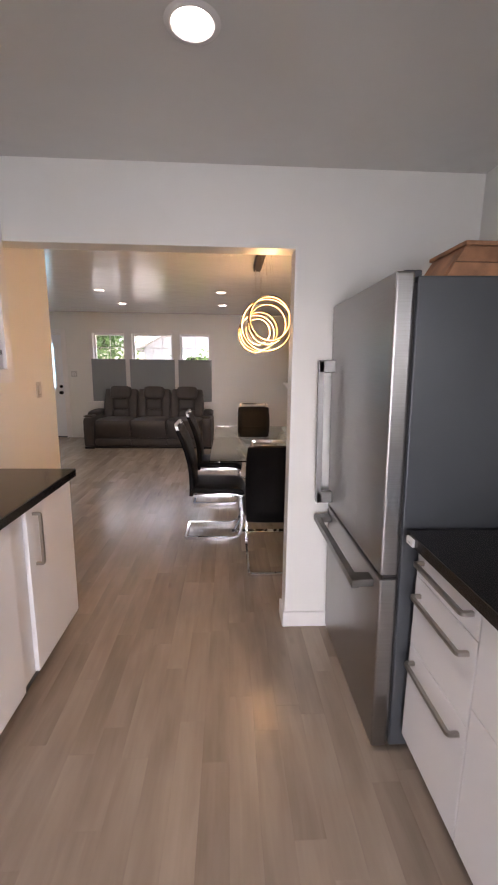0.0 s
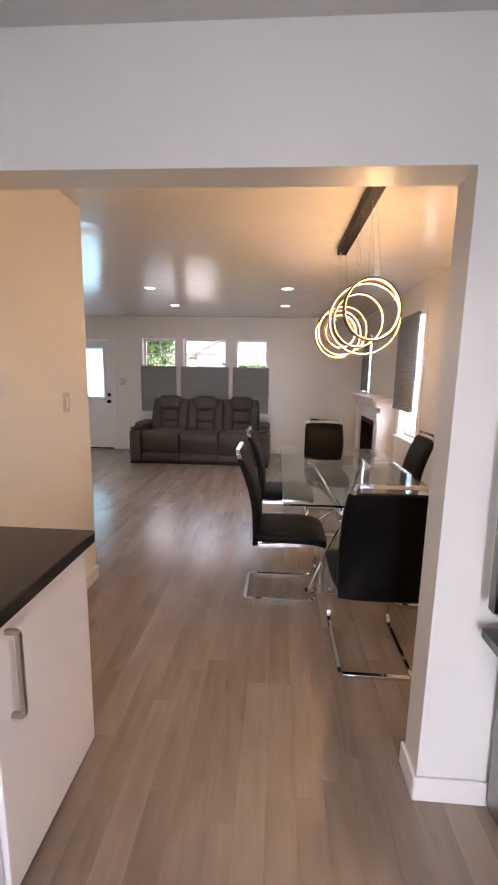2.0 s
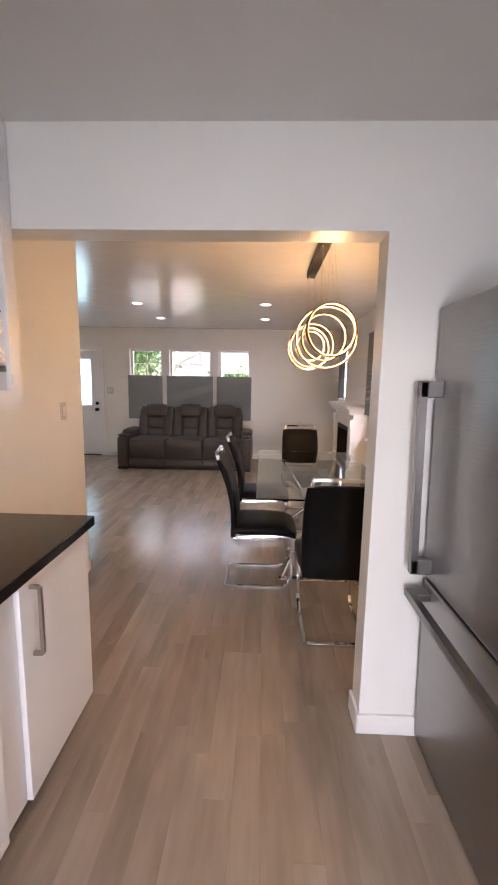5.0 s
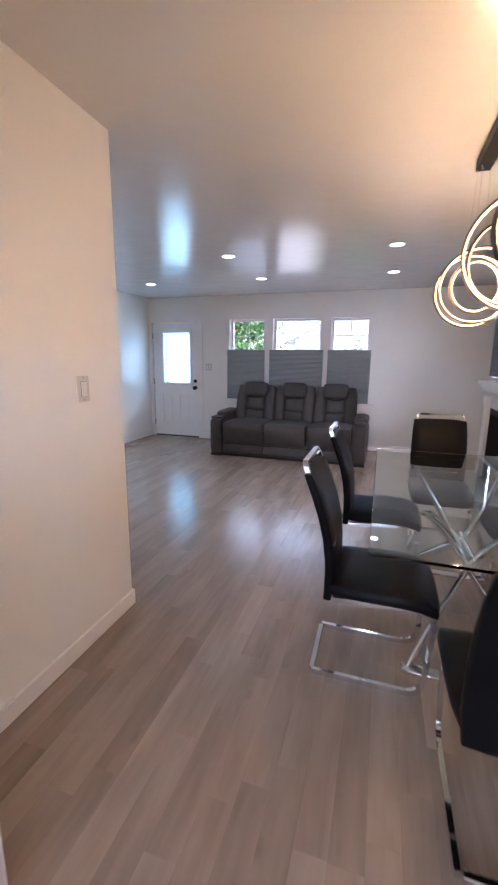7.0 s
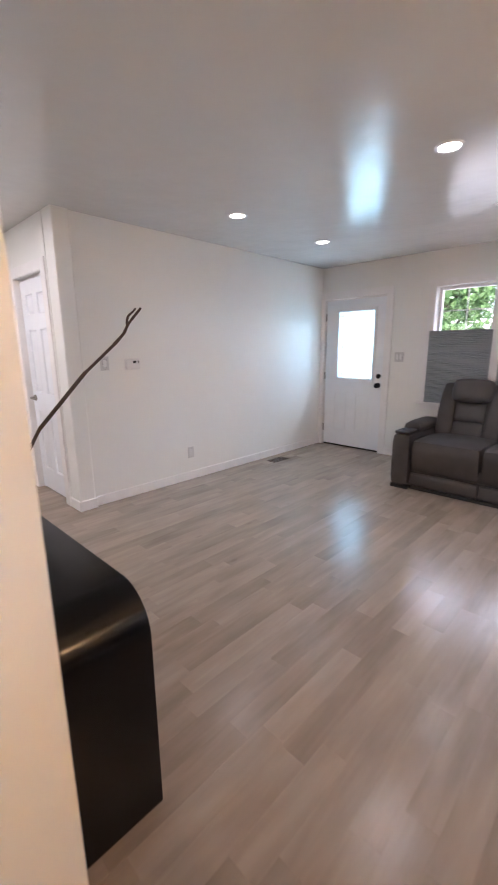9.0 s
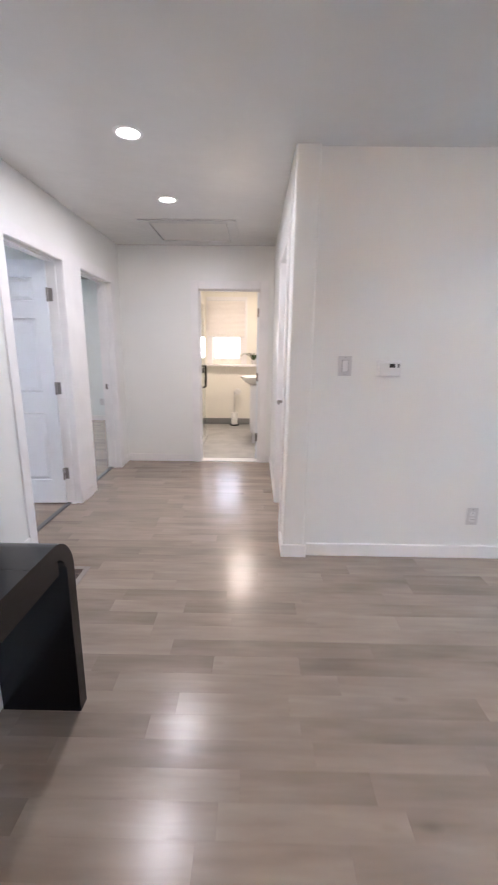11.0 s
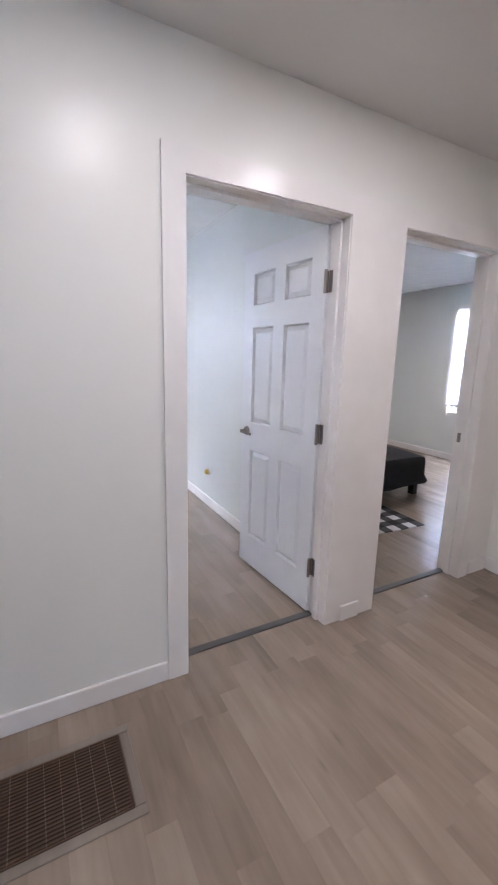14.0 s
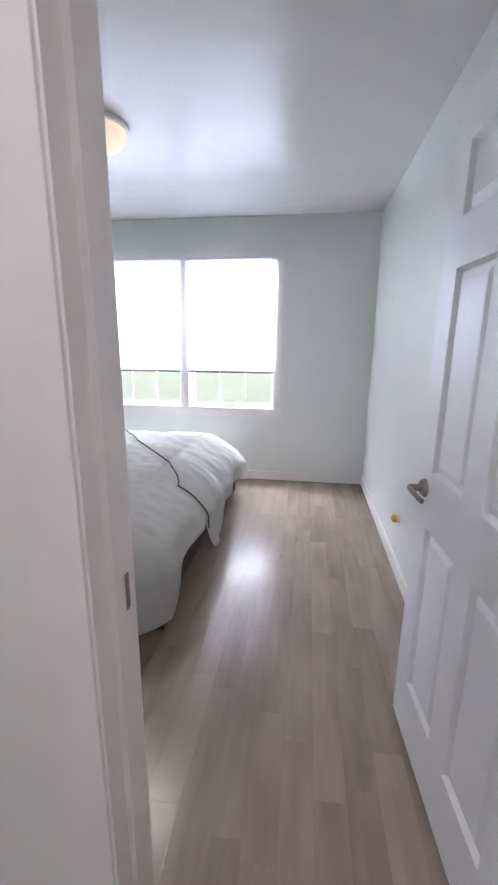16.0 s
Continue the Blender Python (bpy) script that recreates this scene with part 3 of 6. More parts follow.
# ---- doors ----
def panel_door(m, w, h, label, lever_side, hinge_face, panels="six", lever=True):
    """A panelled door; hinge edge at x = 0, leaf along +x, 35 mm thick below y = 0."""
    d = thing("door", m, label, "door")
    st, mid = 0.105, 0.10
    pw = (w - 2 * st - mid) / 2
    rows = [(0.21, 0.80), (0.98, 1.565), (1.695, 1.875)]
    holes = []
    for r0, r1 in rows:
        for k in (0, 1):
            a = st + k * (pw + mid)
            holes.append((a, a + pw, r0 * h / 2.0, r1 * h / 2.0))
    part("leaf", slab('x', 0, w, 0, h, -0.035, 0, holes), DOOR, d)
    for a, b, c, e in holes:
        bm = bmesh.new()
        for s, y in ((1, -0.035), (-1, 0.0)):
            g = 0.034
            out = [(a, c), (b, c), (b, e), (a, e)]
            inn = [(a + g, c + g), (b - g, c + g), (b - g, e - g), (a + g, e - g)]
            lip = [(a + 0.008, c + 0.008), (b - 0.008, c + 0.008), (b - 0.008, e - 0.008), (a + 0.008, e - 0.008)]
            v0 = [bm.verts.new((u, y + s * 0.0005, z)) for u, z in out]
            v1 = [bm.verts.new((u, y + s * 0.017, z)) for u, z in lip]
            v2 = [bm.verts.new((u, y + s * 0.004, z)) for u, z in inn]
            for p, q in ((v0, v1), (v1, v2)):
                for i in range(4):
                    bm.faces.new((p[i], p[(i + 1) % 4], q[(i + 1) % 4], q[i]))
            bm.faces.new(v2)
        part("panel", bm, DOOR, d)
    for z in (0.216, 0.957, 1.696):
        bm = bmesh.new()
        y = 0.006 if hinge_face == 0 else -0.041
        box(bm, -0.0026, -0.0001, -0.034, -0.001, z, z + 0.10, 0.0006, 1)
        cyl(bm, (-0.006, y, z - 0.003), (-0.006, y, z + 0.103), 0.0075, n=12)
        part("hinge", bm, PEWTER, d, "dark pewter hinge")
    if lever:
        x = w - 0.065
        for y, s in ((0.0, 1), (-0.035, -1)):
            bm = bmesh.new()
            cyl(bm, (x, y, 0.92), (x, y + 0.012 * s, 0.92), 0.03, 0.026, 20)
            cyl(bm, (x, y + 0.012 * s, 0.92), (x, y + 0.05 * s, 0.92), 0.011, n=12)
            sweep(bm, fillet([(x, y + 0.05 * s, 0.92), (x - 0.05, y + 0.052 * s, 0.92), (x - 0.11, y + 0.046 * s, 0.916)], 0.02), 0.014, 0.018, 8)
            part("lever_handle", bm, PEWTER, d, "dark satin nickel lever handle", smooth=True)
    return d


panel_door(pose(-5.052, 3.128, 0.012, 0, 0, -86.0), 0.735, 2.0, "white six-panel bedroom door standing wide open", 1, 0)
bm = bmesh.new()
for z in (0.28, 1.02, 1.76):
    box(bm, -5.0712, -5.0685, 3.134, 3.170, z - 0.05, z + 0.05)
structure("hinge_leaves", bm, PEWTER, "dark pewter hinge leaves on the door frame", "hinge")
panel_door(pose(-4.488, 5.025, 0.012, 0, 0, 180) @ pose(0, 0.0, 0), 0.664, 1.995, "closed white six-panel closet door", 1, 0)
panel_door(pose(-6.632, 4.80, 0.016, 0, 0, 172), 0.66, 1.97, "white bathroom door standing open inwards", 1, -0.035, lever=True)
bm = bmesh.new()
box(bm, door1[1] - 0.0078, door1[1] - 0.0048, 3.136, 3.170, 0.905, 0.975, 0.001, 1)
box(bm, door1[1] - 0.0085, door1[1] - 0.0079, 3.146, 3.158, 0.922, 0.958)
structure("strike_plate", bm, PEWTER, "pewter strike plate in the door frame", "strike plate")
bm = bmesh.new()
box(bm, door2[0] + 0.0048, door2[0] + 0.0078, 3.135, 3.165, 0.90, 0.96, 0.001, 1)
structure("strike_plate", bm, PEWTER, "pewter strike plate in the door frame", "strike plate")


def front_door():
    x0, x1, y, z0, z1 = -4.145, -3.275, YN + 0.03, 0.02, 2.012
    d = thing("front_door", pose(0, 0, 0), "white front door with a leaded glass light", "door")
    gl = (-3.955, -3.415, 0.97, 1.87)
    low = [(-3.98, -3.77, 0.22, 0.78), (-3.64, -3.43, 0.22, 0.78)]
    part("leaf", slab('x', x0, x1, z0, z1, y, y + 0.045, [gl] + low), DOOR, d)
    for a, b, c, e in low:
        bm = bmesh.new()
        box(bm, a, b, y + 0.008, y + 0.035, c, e)
        box(bm, a + 0.03, b - 0.03, y + 0.002, y + 0.0079, c + 0.03, e - 0.03, 0.003)
        part("panel", bm, DOOR, d)
    bm = bmesh.new()
    a, b, c, e = gl
    for p in ((a - 0.03, a + 0.012, c - 0.03, e + 0.03), (b - 0.012, b + 0.03, c - 0.03, e + 0.03), (a + 0.012, b - 0.012, c - 0.03, c + 0.012), (a + 0.012, b - 0.012, e - 0.012, e + 0.03)):
        box(bm, p[0], p[1], y - 0.012, y + 0.002, p[2], p[3], 0.004)
    part("glass_frame", bm, DOOR, d)
    pane = part("pane", boxed(a, b, y + 0.018, y + 0.026, c, e), FROSTED, d, "frosted leaded glass")
    pane.visible_shadow = False
    bm = bmesh.new()
    cx, cz = (a + b) / 2, (c + e) / 2
    lines = [[(a + 0.06, c), (a + 0.06, e)], [(b - 0.06, c), (b - 0.06, e)], [(a, c + 0.06), (b, c + 0.06)], [(a, e - 0.06), (b, e - 0.06)],
             [(cx, c + 0.06), (cx, c + 0.25)], [(cx, e - 0.25), (cx, e - 0.06)]]
    for s in (-1, 1):
        lines.append([(cx + s * 0.09 * math.sin(t * math.pi), cz - 0.2 + 0.4 * t) for t in [i / 12 for i in range(13)]])
        lines.append([(cx + s * 0.04 * math.sin(t * math.pi), cz - 0.12 + 0.24 * t) for t in [i / 12 for i in range(13)]])
        lines.append([(cx + s * (0.06 + 0.15 * t), cz + 0.05 * math.sin(t * math.pi * 2)) for t in [i / 10 for i in range(11)]])
        lines.append([(cx + s * (0.03 + 0.18 * t), cz - 0.08 + 0.05 * math.sin(t * math.pi * 2)) for t in [i / 10 for i in range(11)]])
    for ln in lines:
        sweep(bm, [(u, y + 0.015, z) for u, z in ln], 0.006, 0.005, 4, up=(0, 1, 0))
    part("leading", bm, LEAD, d, "grey lead cames")
    for z, r in ((1.02, 0.026), (0.90, 0.032)):
        bm = bmesh.new()
        lathe(bm, [(0.034, 0.0), (0.034, 0.008), (0.014, 0.012), (0.014, 0.03), (r, 0.036), (r, 0.055), (0.0, 0.066)] if z < 1 else
              [(0.031, 0.0), (0.031, 0.012), (0.024, 0.02), (0.0, 0.022)], 20, pose(-3.325, y, z, 90))
        part("doorknob" if z < 1 else "deadbolt", bm, BLACK_METAL, d, "black metal", smooth=True)
    for z in (0.2, 0.95, 1.75):
        part("hinge", rod((x0 - 0.008, y - 0.006, z), (x0 - 0.008, y - 0.006, z + 0.1), 0.008, n=10), PEWTER, d)
    part("sweep", boxed(x0, x1, y - 0.002, y + 0.03, 0.0, 0.0195), BLACK_METAL, d, "dark door sweep")
    return d


front_door()
structure("porch_slab", boxed(-4.6, -2.9, YN + 0.165, YN + 1.6, -0.34, -0.03), TILE, "grey concrete porch slab", "porch")


# ---- windows ----
def cellular_shade(name, axis, u0, u1, z0, z1, d, mat, label, pleat=0.02, depth=0.009):
    """A pleated cellular shade: zigzag cloth between two rails."""
    s = thing(name, pose(0, 0, 0), label, "window blind")
    n = max(2, int((z1 - z0) / pleat))
    bm = bmesh.new()

    def at(u, dd, z):
        return bm.verts.new((u, dd, z) if axis == 'x' else (dd, u, z))

    for side in (0.0, 0.010):
        prev = None
        for i in range(2 * n + 1):
            z = z0 + (z1 - z0) * i / (2 * n)
            dd = d + side + (depth if i % 2 else 0.0) * (-1 if side == 0 else 1)
            cur = (at(u0, dd, z), at(u1, dd, z))
            if prev:
                bm.faces.new((prev[0], prev[1], cur[1], cur[0]))
            prev = cur
    part("cloth", bm, mat, s)
    for z in (z0 - 0.02, z1):
        bm = boxed(u0 - 0.002, u1 + 0.002, d - 0.012, d + 0.022, z, z + 0.02, 0.004) if axis == 'x' else boxed(d - 0.012, d + 0.022, u0 - 0.002, u1 + 0.002, z, z + 0.02, 0.004)
        part("rail", bm, SHADE_GREY if mat is SHADE_GREY else PLASTIC, s)
    return s


def window(name, axis, u0, u1, z0, z1, face, out, depth, bars_u=1, bars_z=1, meet=None, bars_range=None, label="white vinyl window"):
    """Frame, sashes, muntins and a pane set into the outer part of an opening. out is the way to the outside."""
    w = thing(name, pose(0, 0, 0), label, "window", kind="structure")

    def b(bm, a0, a1, d0, d1, c0, c1, bev=0.003):
        lo, hi = sorted((face + out * d0, face + out * d1))
        if axis == 'x':
            box(bm, a0, a1, lo, hi, c0, c1, bev, 1)
        else:
            box(bm, lo, hi, a0, a1, c0, c1, bev, 1)

    f = 0.035
    bm = bmesh.new()
    for a, c, e, g in ((u0, u0 + f, z0, z1), (u1 - f, u1, z0, z1), (u0 + f, u1 - f, z0, z0 + f), (u0 + f, u1 - f, z1 - f, z1)):
        b(bm, a, c, depth - 0.06, depth - 0.005, e, g)
    part("window_frame", bm, TRIM, w)
    if meet:
        bm = bmesh.new()
        b(bm, u0 + f, u1 - f, depth - 0.05, depth - 0.015, meet - 0.02, meet + 0.02)
        part("meeting_rail", bm, TRIM, w)
    lo, hi = bars_range or (z0 + f, z1 - f)
    for i in range(bars_u):
        u = u0 + f + (u1 - u0 - 2 * f) * (i + 1) / (bars_u + 1)
        bm = bmesh.new()
        b(bm, u - 0.006, u + 0.006, depth - 0.036, depth - 0.026, lo, hi, 0.0)
        part("muntin", bm, TRIM, w)
    for i in range(bars_z):
        z = lo + (hi - lo) * (i + 1) / (bars_z + 1)
        bm = bmesh.new()
        b(bm, u0 + f, u1 - f, depth - 0.0355, depth - 0.0265, z - 0.006, z + 0.006, 0.0)
        part("muntin", bm, TRIM, w)
    bm = bmesh.new()
    b(bm, u0 + f - 0.005, u1 - f + 0.005, depth - 0.033, depth - 0.029, z0 + f - 0.005, z1 - f + 0.005, 0.0)
    pane = part("pane", bm, PANE, w, "clear glass")
    pane.visible_shadow = False
    return w


# living room, front wall: three windows in one white trim
names = iter(range(1, 20))
for (a, b_, c, e), k in zip(north_holes[1:], (1, 3, 1)):
    window("window_%d" % next(names), 'x', a, b_, c, e, YN, 1, 0.15, bars_u=k, bars_z=1, meet=None, bars_range=(1.56, 2.025), label="white vinyl front window with muntins")
bm = bmesh.new()
grid_block(bm, 'x', -2.74, -0.295, 0.655, 2.135, YN - 0.012, YN, [h for h in north_holes[1:]])
structure("window_trim", bm, TRIM, "white flat trim board round three windows", "trim")
structure("window_sill", boxed(-2.79, -0.25, YN - 0.045, YN - 0.0125, 0.715, 0.738, 0.004), TRIM, "white painted window sill", "window sill")
for a, b_ in ((-2.69, -2.035), (-1.95, -1.075), (-1.0, -0.345)):
    cellular_shade("cellular_shade", 'x', a, b_, 0.765, 1.55, YN - 0.035, SHADE_GREY, "grey pleated top-down cellular shade over a front window")

# living room, east wall
window("window_4", 'y', 5.60, 6.22, 0.76, 2.10, XE, 1, 0.13, bars_u=1, bars_z=1, meet=1.43, label="white sash window beside the fireplace")
window("window_5", 'y', 7.98, 8.50, 1.2, 2.10, XE, 1, 0.13, bars_u=0, bars_z=1, label="white sash window beside the fireplace")
casing("window_casing", 'y', 5.60, 6.22, 2.10, XE, -1, w=0.06, floor_z=0.76, label="white painted window casing")
structure("window_sill", boxed(XE - 0.05, XE, 5.52, 6.28, 0.735, 0.759, 0.004), TRIM, "white painted window sill", "window sill")
cellular_shade("cellular_shade", 'y', 5.60, 6.27, 1.10, 2.10, XE - 0.075, SHADE_GREY, "grey pleated cellular shade half lowered over a side window")
cellular_shade("cellular_shade", 'y', 8.02, 8.53, 1.24, 2.10, XE - 0.0225, SHADE_GREY, "grey pleated cellular shade over a side window")

# bedroom window: twin sash, roller shades
for a, b_, c, e in bed_holes:
    window("window_%d" % (6 if a < -4 else 7), 'x', a, b_, c, e, -0.265, -1, 0.125, bars_u=2, bars_z=0, meet=1.43, label="white double-hung bedroom window")
bm = bmesh.new()
grid_block(bm, 'x', -4.37, -2.43, 0.655, 2.18, -0.265, -0.251, bed_holes)
structure("window_trim", bm, TRIM, "white flat trim round a twin bedroom window", "trim")


def roller_shade(axis, u0, u1, z0, z1, d, label, mat=None):
    s = thing("roller_shade", pose(0, 0, 0), label, "window blind")
    cloth = boxed(u0, u1, d, d + 0.0015, z0 + 0.012, z1) if axis == 'x' else boxed(d, d + 0.0015, u0, u1, z0 + 0.012, z1)
    part("cloth", cloth, mat or SHADE_WHITE, s)
    bar = boxed(u0, u1, d - 0.005, d + 0.008, z0 - 0.006, z0 + 0.0119, 0.003) if axis == 'x' else boxed(d - 0.005, d + 0.008, u0, u1, z0 - 0.006, z0 + 0.0119, 0.003)
    part("hem_bar", bar, GREYPLASTIC, s, "grey hem bar")
    p, q = ((u0, d - 0.018, z1 - 0.01), (u1, d - 0.018, z1 - 0.01)) if axis == 'x' else ((d - 0.018, u0, z1 - 0.01), (d - 0.018, u1, z1 - 0.01))
    part("roller", rod(p, q, 0.016, n=14), PLASTIC, s)
    return s


for a, b_ in ((-4.30, -3.44), (-3.37, -2.50)):
    roller_shade('x', a, b_, 1.095, 2.14, -0.238, "white translucent roller shade, two thirds lowered")

# small bedroom window
window("window_8", 'y', 0.86, 1.58, 0.70, 2.14, -9.2, -1, 0.14, bars_u=1, bars_z=1, meet=1.42, label="white double-hung bedroom window")
casing("window_casing", 'y', 0.86, 1.58, 2.14, -9.2, 1, w=0.06, floor_z=0.64, label="white painted window casing")
roller_shade('y', 0.86, 1.60, 0.80, 2.15, -9.17, "white translucent roller shade, nearly lowered")

# bathroom window
window("window_9", 'y', 4.04, 4.54, 1.15, 2.10, -9.0, -1, 0.14, bars_u=0, bars_z=0, meet=1.6, label="white bathroom window")
casing("window_casing", 'y', 4.04, 4.54, 2.10, -9.0, 1, w=0.10, floor_z=1.08, label="white painted bathroom window casing")
structure("window_sill", boxed(-9.0, -8.89, 3.40, 5.0, 1.04, 1.075, 0.004), TRIM, "pale ledge under the bathroom window", "window sill")
cellular_shade("cellular_shade", 'y', 3.96, 4.60, 1.55, 2.13, -8.974, SHADE_CREAM, "cream pleated bathroom shade half lowered", depth=0.003)
# unseen, behind the start of the walk: assumed glazed back door, and a window added to light the cabinets
window("window_10", 'x', -0.55, 0.35, 0.05, 2.05, -2.6, -1, 0.11, bars_u=0, bars_z=1, label="white glazed kitchen back door")
window("window_11", 'y', -0.9, 0.3, 1.15, 2.05, 1.22, 1, 0.18, bars_u=1, bars_z=0, label="unseen kitchen window added to light the cabinets")

# ---- kitchen ----
def bar_handle(parent, p, q, out, r=0.006, stand=0.032, name="handle"):
    """A square bar handle with two posts; out is the way it stands off."""
    p, q, out = Vector(p), Vector(q), Vector(out)
    bm = bmesh.new()
    d = (q - p).normalized()
    sweep(bm, fillet([p, p + out * stand, q + out * stand, q], 0.008, 3), 0.012, 0.012, 4, up=d.cross(out) + d * 0.01)
    return part(name, bm, NICKEL, parent, "brushed nickel bar handle")


def base_unit_west(y0, y1, doors, label):
    """A base cabinet on the west side; its doors face east."""
    c = thing("base_cabinet", pose(0, 0, 0), label, "kitchen cabinet")
    part("body", boxed(-1.44, -0.872, y0 + 0.001, y1 - 0.001, 0.10, 0.874), CABINET, c)
    part("plinth", boxed(-1.44, -0.915, y0 + 0.001, y1 - 0.001, 0.0, 0.0995), PLINTH, c, "dark grey recessed plinth")
    for a, b_, handle in doors:
        d = part("door", boxed(-0.870, -0.848, a + 0.002, b_ - 0.002, 0.105, 0.866, 0.0025), CABINET, c)
        if handle:
            bar_handle(d, (-0.848, handle, 0.596), (-0.848, handle, 0.826), (1, 0, 0))
    return c


u = base_unit_west(1.975, 2.448, [(1.975, 2.448, 2.034)], "white lacquered base cabinet with one handled door")
part("end_panel", boxed(-1.44, -0.85, 2.4485, 2.458, 0.105, 0.874), CABINET, u)
part("filler", boxed(-1.40, -0.866, 1.8565, 1.9745, 0.105, 0.874), CABINET, u, "recessed white filler strip")
base_unit_west(1.30, 1.855, [(1.30, 1.855, None)], "white lacquered panel-fronted appliance cabinet")
base_unit_west(0.70, 1.30, [(0.70, 1.30, 0.76)], "white lacquered base cabinet with one handled door")
for k in range(5):
    base_unit_west(0.1 - 0.6 * k, 0.7 - 0.6 * k, [(0.1 - 0.6 * k, 0.7 - 0.6 * k, 0.16 - 0.6 * k)], "white lacquered base cabinet with one handled door")
tagged(part("worktop", boxed(-1.448, -0.814, -2.59, 2.464, 0.875, 0.917, 0.004), STONE), "polished black granite worktop on white cabinets", "worktop")
tagged(part("worktop", boxed(0.604, 1.218, -2.59, 1.612, 0.875, 0.917, 0.004), STONE), "polished black granite worktop beside the fridge", "worktop")


def base_unit_east(y0, y1, drawers, label):
    c = thing("base_cabinet", pose(0, 0, 0), label, "kitchen cabinet")
    part("body", boxed(0.672, 1.215, y0 + 0.001, y1 - 0.001, 0.10, 0.874), CABINET, c)
    part("plinth", boxed(0.715, 1.215, y0 + 0.001, y1 - 0.001, 0.0, 0.0995), PLINTH, c, "dark grey recessed plinth")
    for z0, z1, hz in drawers:
        d = part("drawer_front", boxed(0.648, 0.670, y0 + 0.002, y1 - 0.002, z0 + 0.0015, z1 - 0.0015, 0.0025), CABINET, c)
        if hz:
            bar_handle(d, (0.648, y0 + 0.035, hz), (0.648, y1 - 0.045, hz), (-1, 0, 0))
    return c


base_unit_east(1.245, 1.606, [(0.755, 0.870, 0.818), (0.49, 0.755, 0.698), (0.105, 0.49, 0.440)], "white lacquered drawer cabinet with three bar handles")
base_unit_east(0.645, 1.245, [(0.56, 0.870, None), (0.105, 0.56, None)], "white lacquered cabinet with plain flat fronts")
for k in range(1, 6):
    base_unit_east(1.245 - 0.6 * (k + 1), 1.245 - 0.6 * k, [(0.50, 0.870, 0.80), (0.105, 0.50, 0.44)], "white lacquered drawer cabinet with two bar handles")
tg = thing("clip_tag", pose(0, 0, 0), "small white plastic clip on the worktop edge", "clip")
part("plate", boxed(0.594, 0.6035, 1.545, 1.59, 0.882, 0.908, 0.002), PLASTIC, tg)
part("slot", boxed(0.5935, 0.5942, 1.562, 1.572, 0.890, 0.893), GREYPLASTIC, tg)


def glass_cabinet(y0, y1, handle=True):
    """A wall cabinet with a glazed door, on the west wall."""
    c = thing("wall_cabinet", pose(0, 0, 0), "white wall cabinet with glazed door and glass shelves", "kitchen cabinet")
    x0, xf, z0, z1 = -1.449, -1.080, 1.368, 2.370
    bm = bmesh.new()
    for p in ((x0, xf, y0, y0 + 0.018, z0, z1), (x0, xf, y1 - 0.018, y1, z0, z1), (x0, xf, y0 + 0.018, y1 - 0.018, z0, z0 + 0.018), (x0, xf, y0 + 0.018, y1 - 0.018, z1 - 0.018, z1), (x0, x0 + 0.008, y0 + 0.018, y1 - 0.018, z0 + 0.018, z1 - 0.018)):
        box(bm, *p)
    part("body", bm, CABINET, c)
    for z in (1.72, 2.01):
        part("shelf", boxed(x0 + 0.01, xf - 0.03, y0 + 0.02, y1 - 0.02, z, z + 0.006), TABLE_GLASS, c, "clear glass shelf")
    d = part("door", slab('y', y0 + 0.002, y1 - 0.002, z0 + 0.002, z1 - 0.002, xf + 0.002, xf + 0.022, [(y0 + 0.062, y1 - 0.062, z0 + 0.065, z1 - 0.065)]), CABINET, c)
    p = part("pane", boxed(xf + 0.009, xf + 0.013, y0 + 0.055, y1 - 0.055, z0 + 0.058, z1 - 0.058), PANE, d, "clear glass")
    p.visible_shadow = False
    for z in (1.50, 2.24):
        bm = boxed(xf - 0.06, xf - 0.001, y1 - 0.075, y1 - 0.019, z, z + 0.022, 0.003)
        part("hinge", bm, PEWTER, c, "pewter cup hinge")
    for i in range(7):
        part("shelf_pin", rod((xf - 0.06, y1 - 0.0225, 1.55 + i * 0.09), (xf - 0.06, y1 - 0.0179, 1.55 + i * 0.09), 0.003, n=8), DARK, c)
    return c


glass_cabinet(1.812, 2.412)
glass_cabinet(1.21, 1.81)


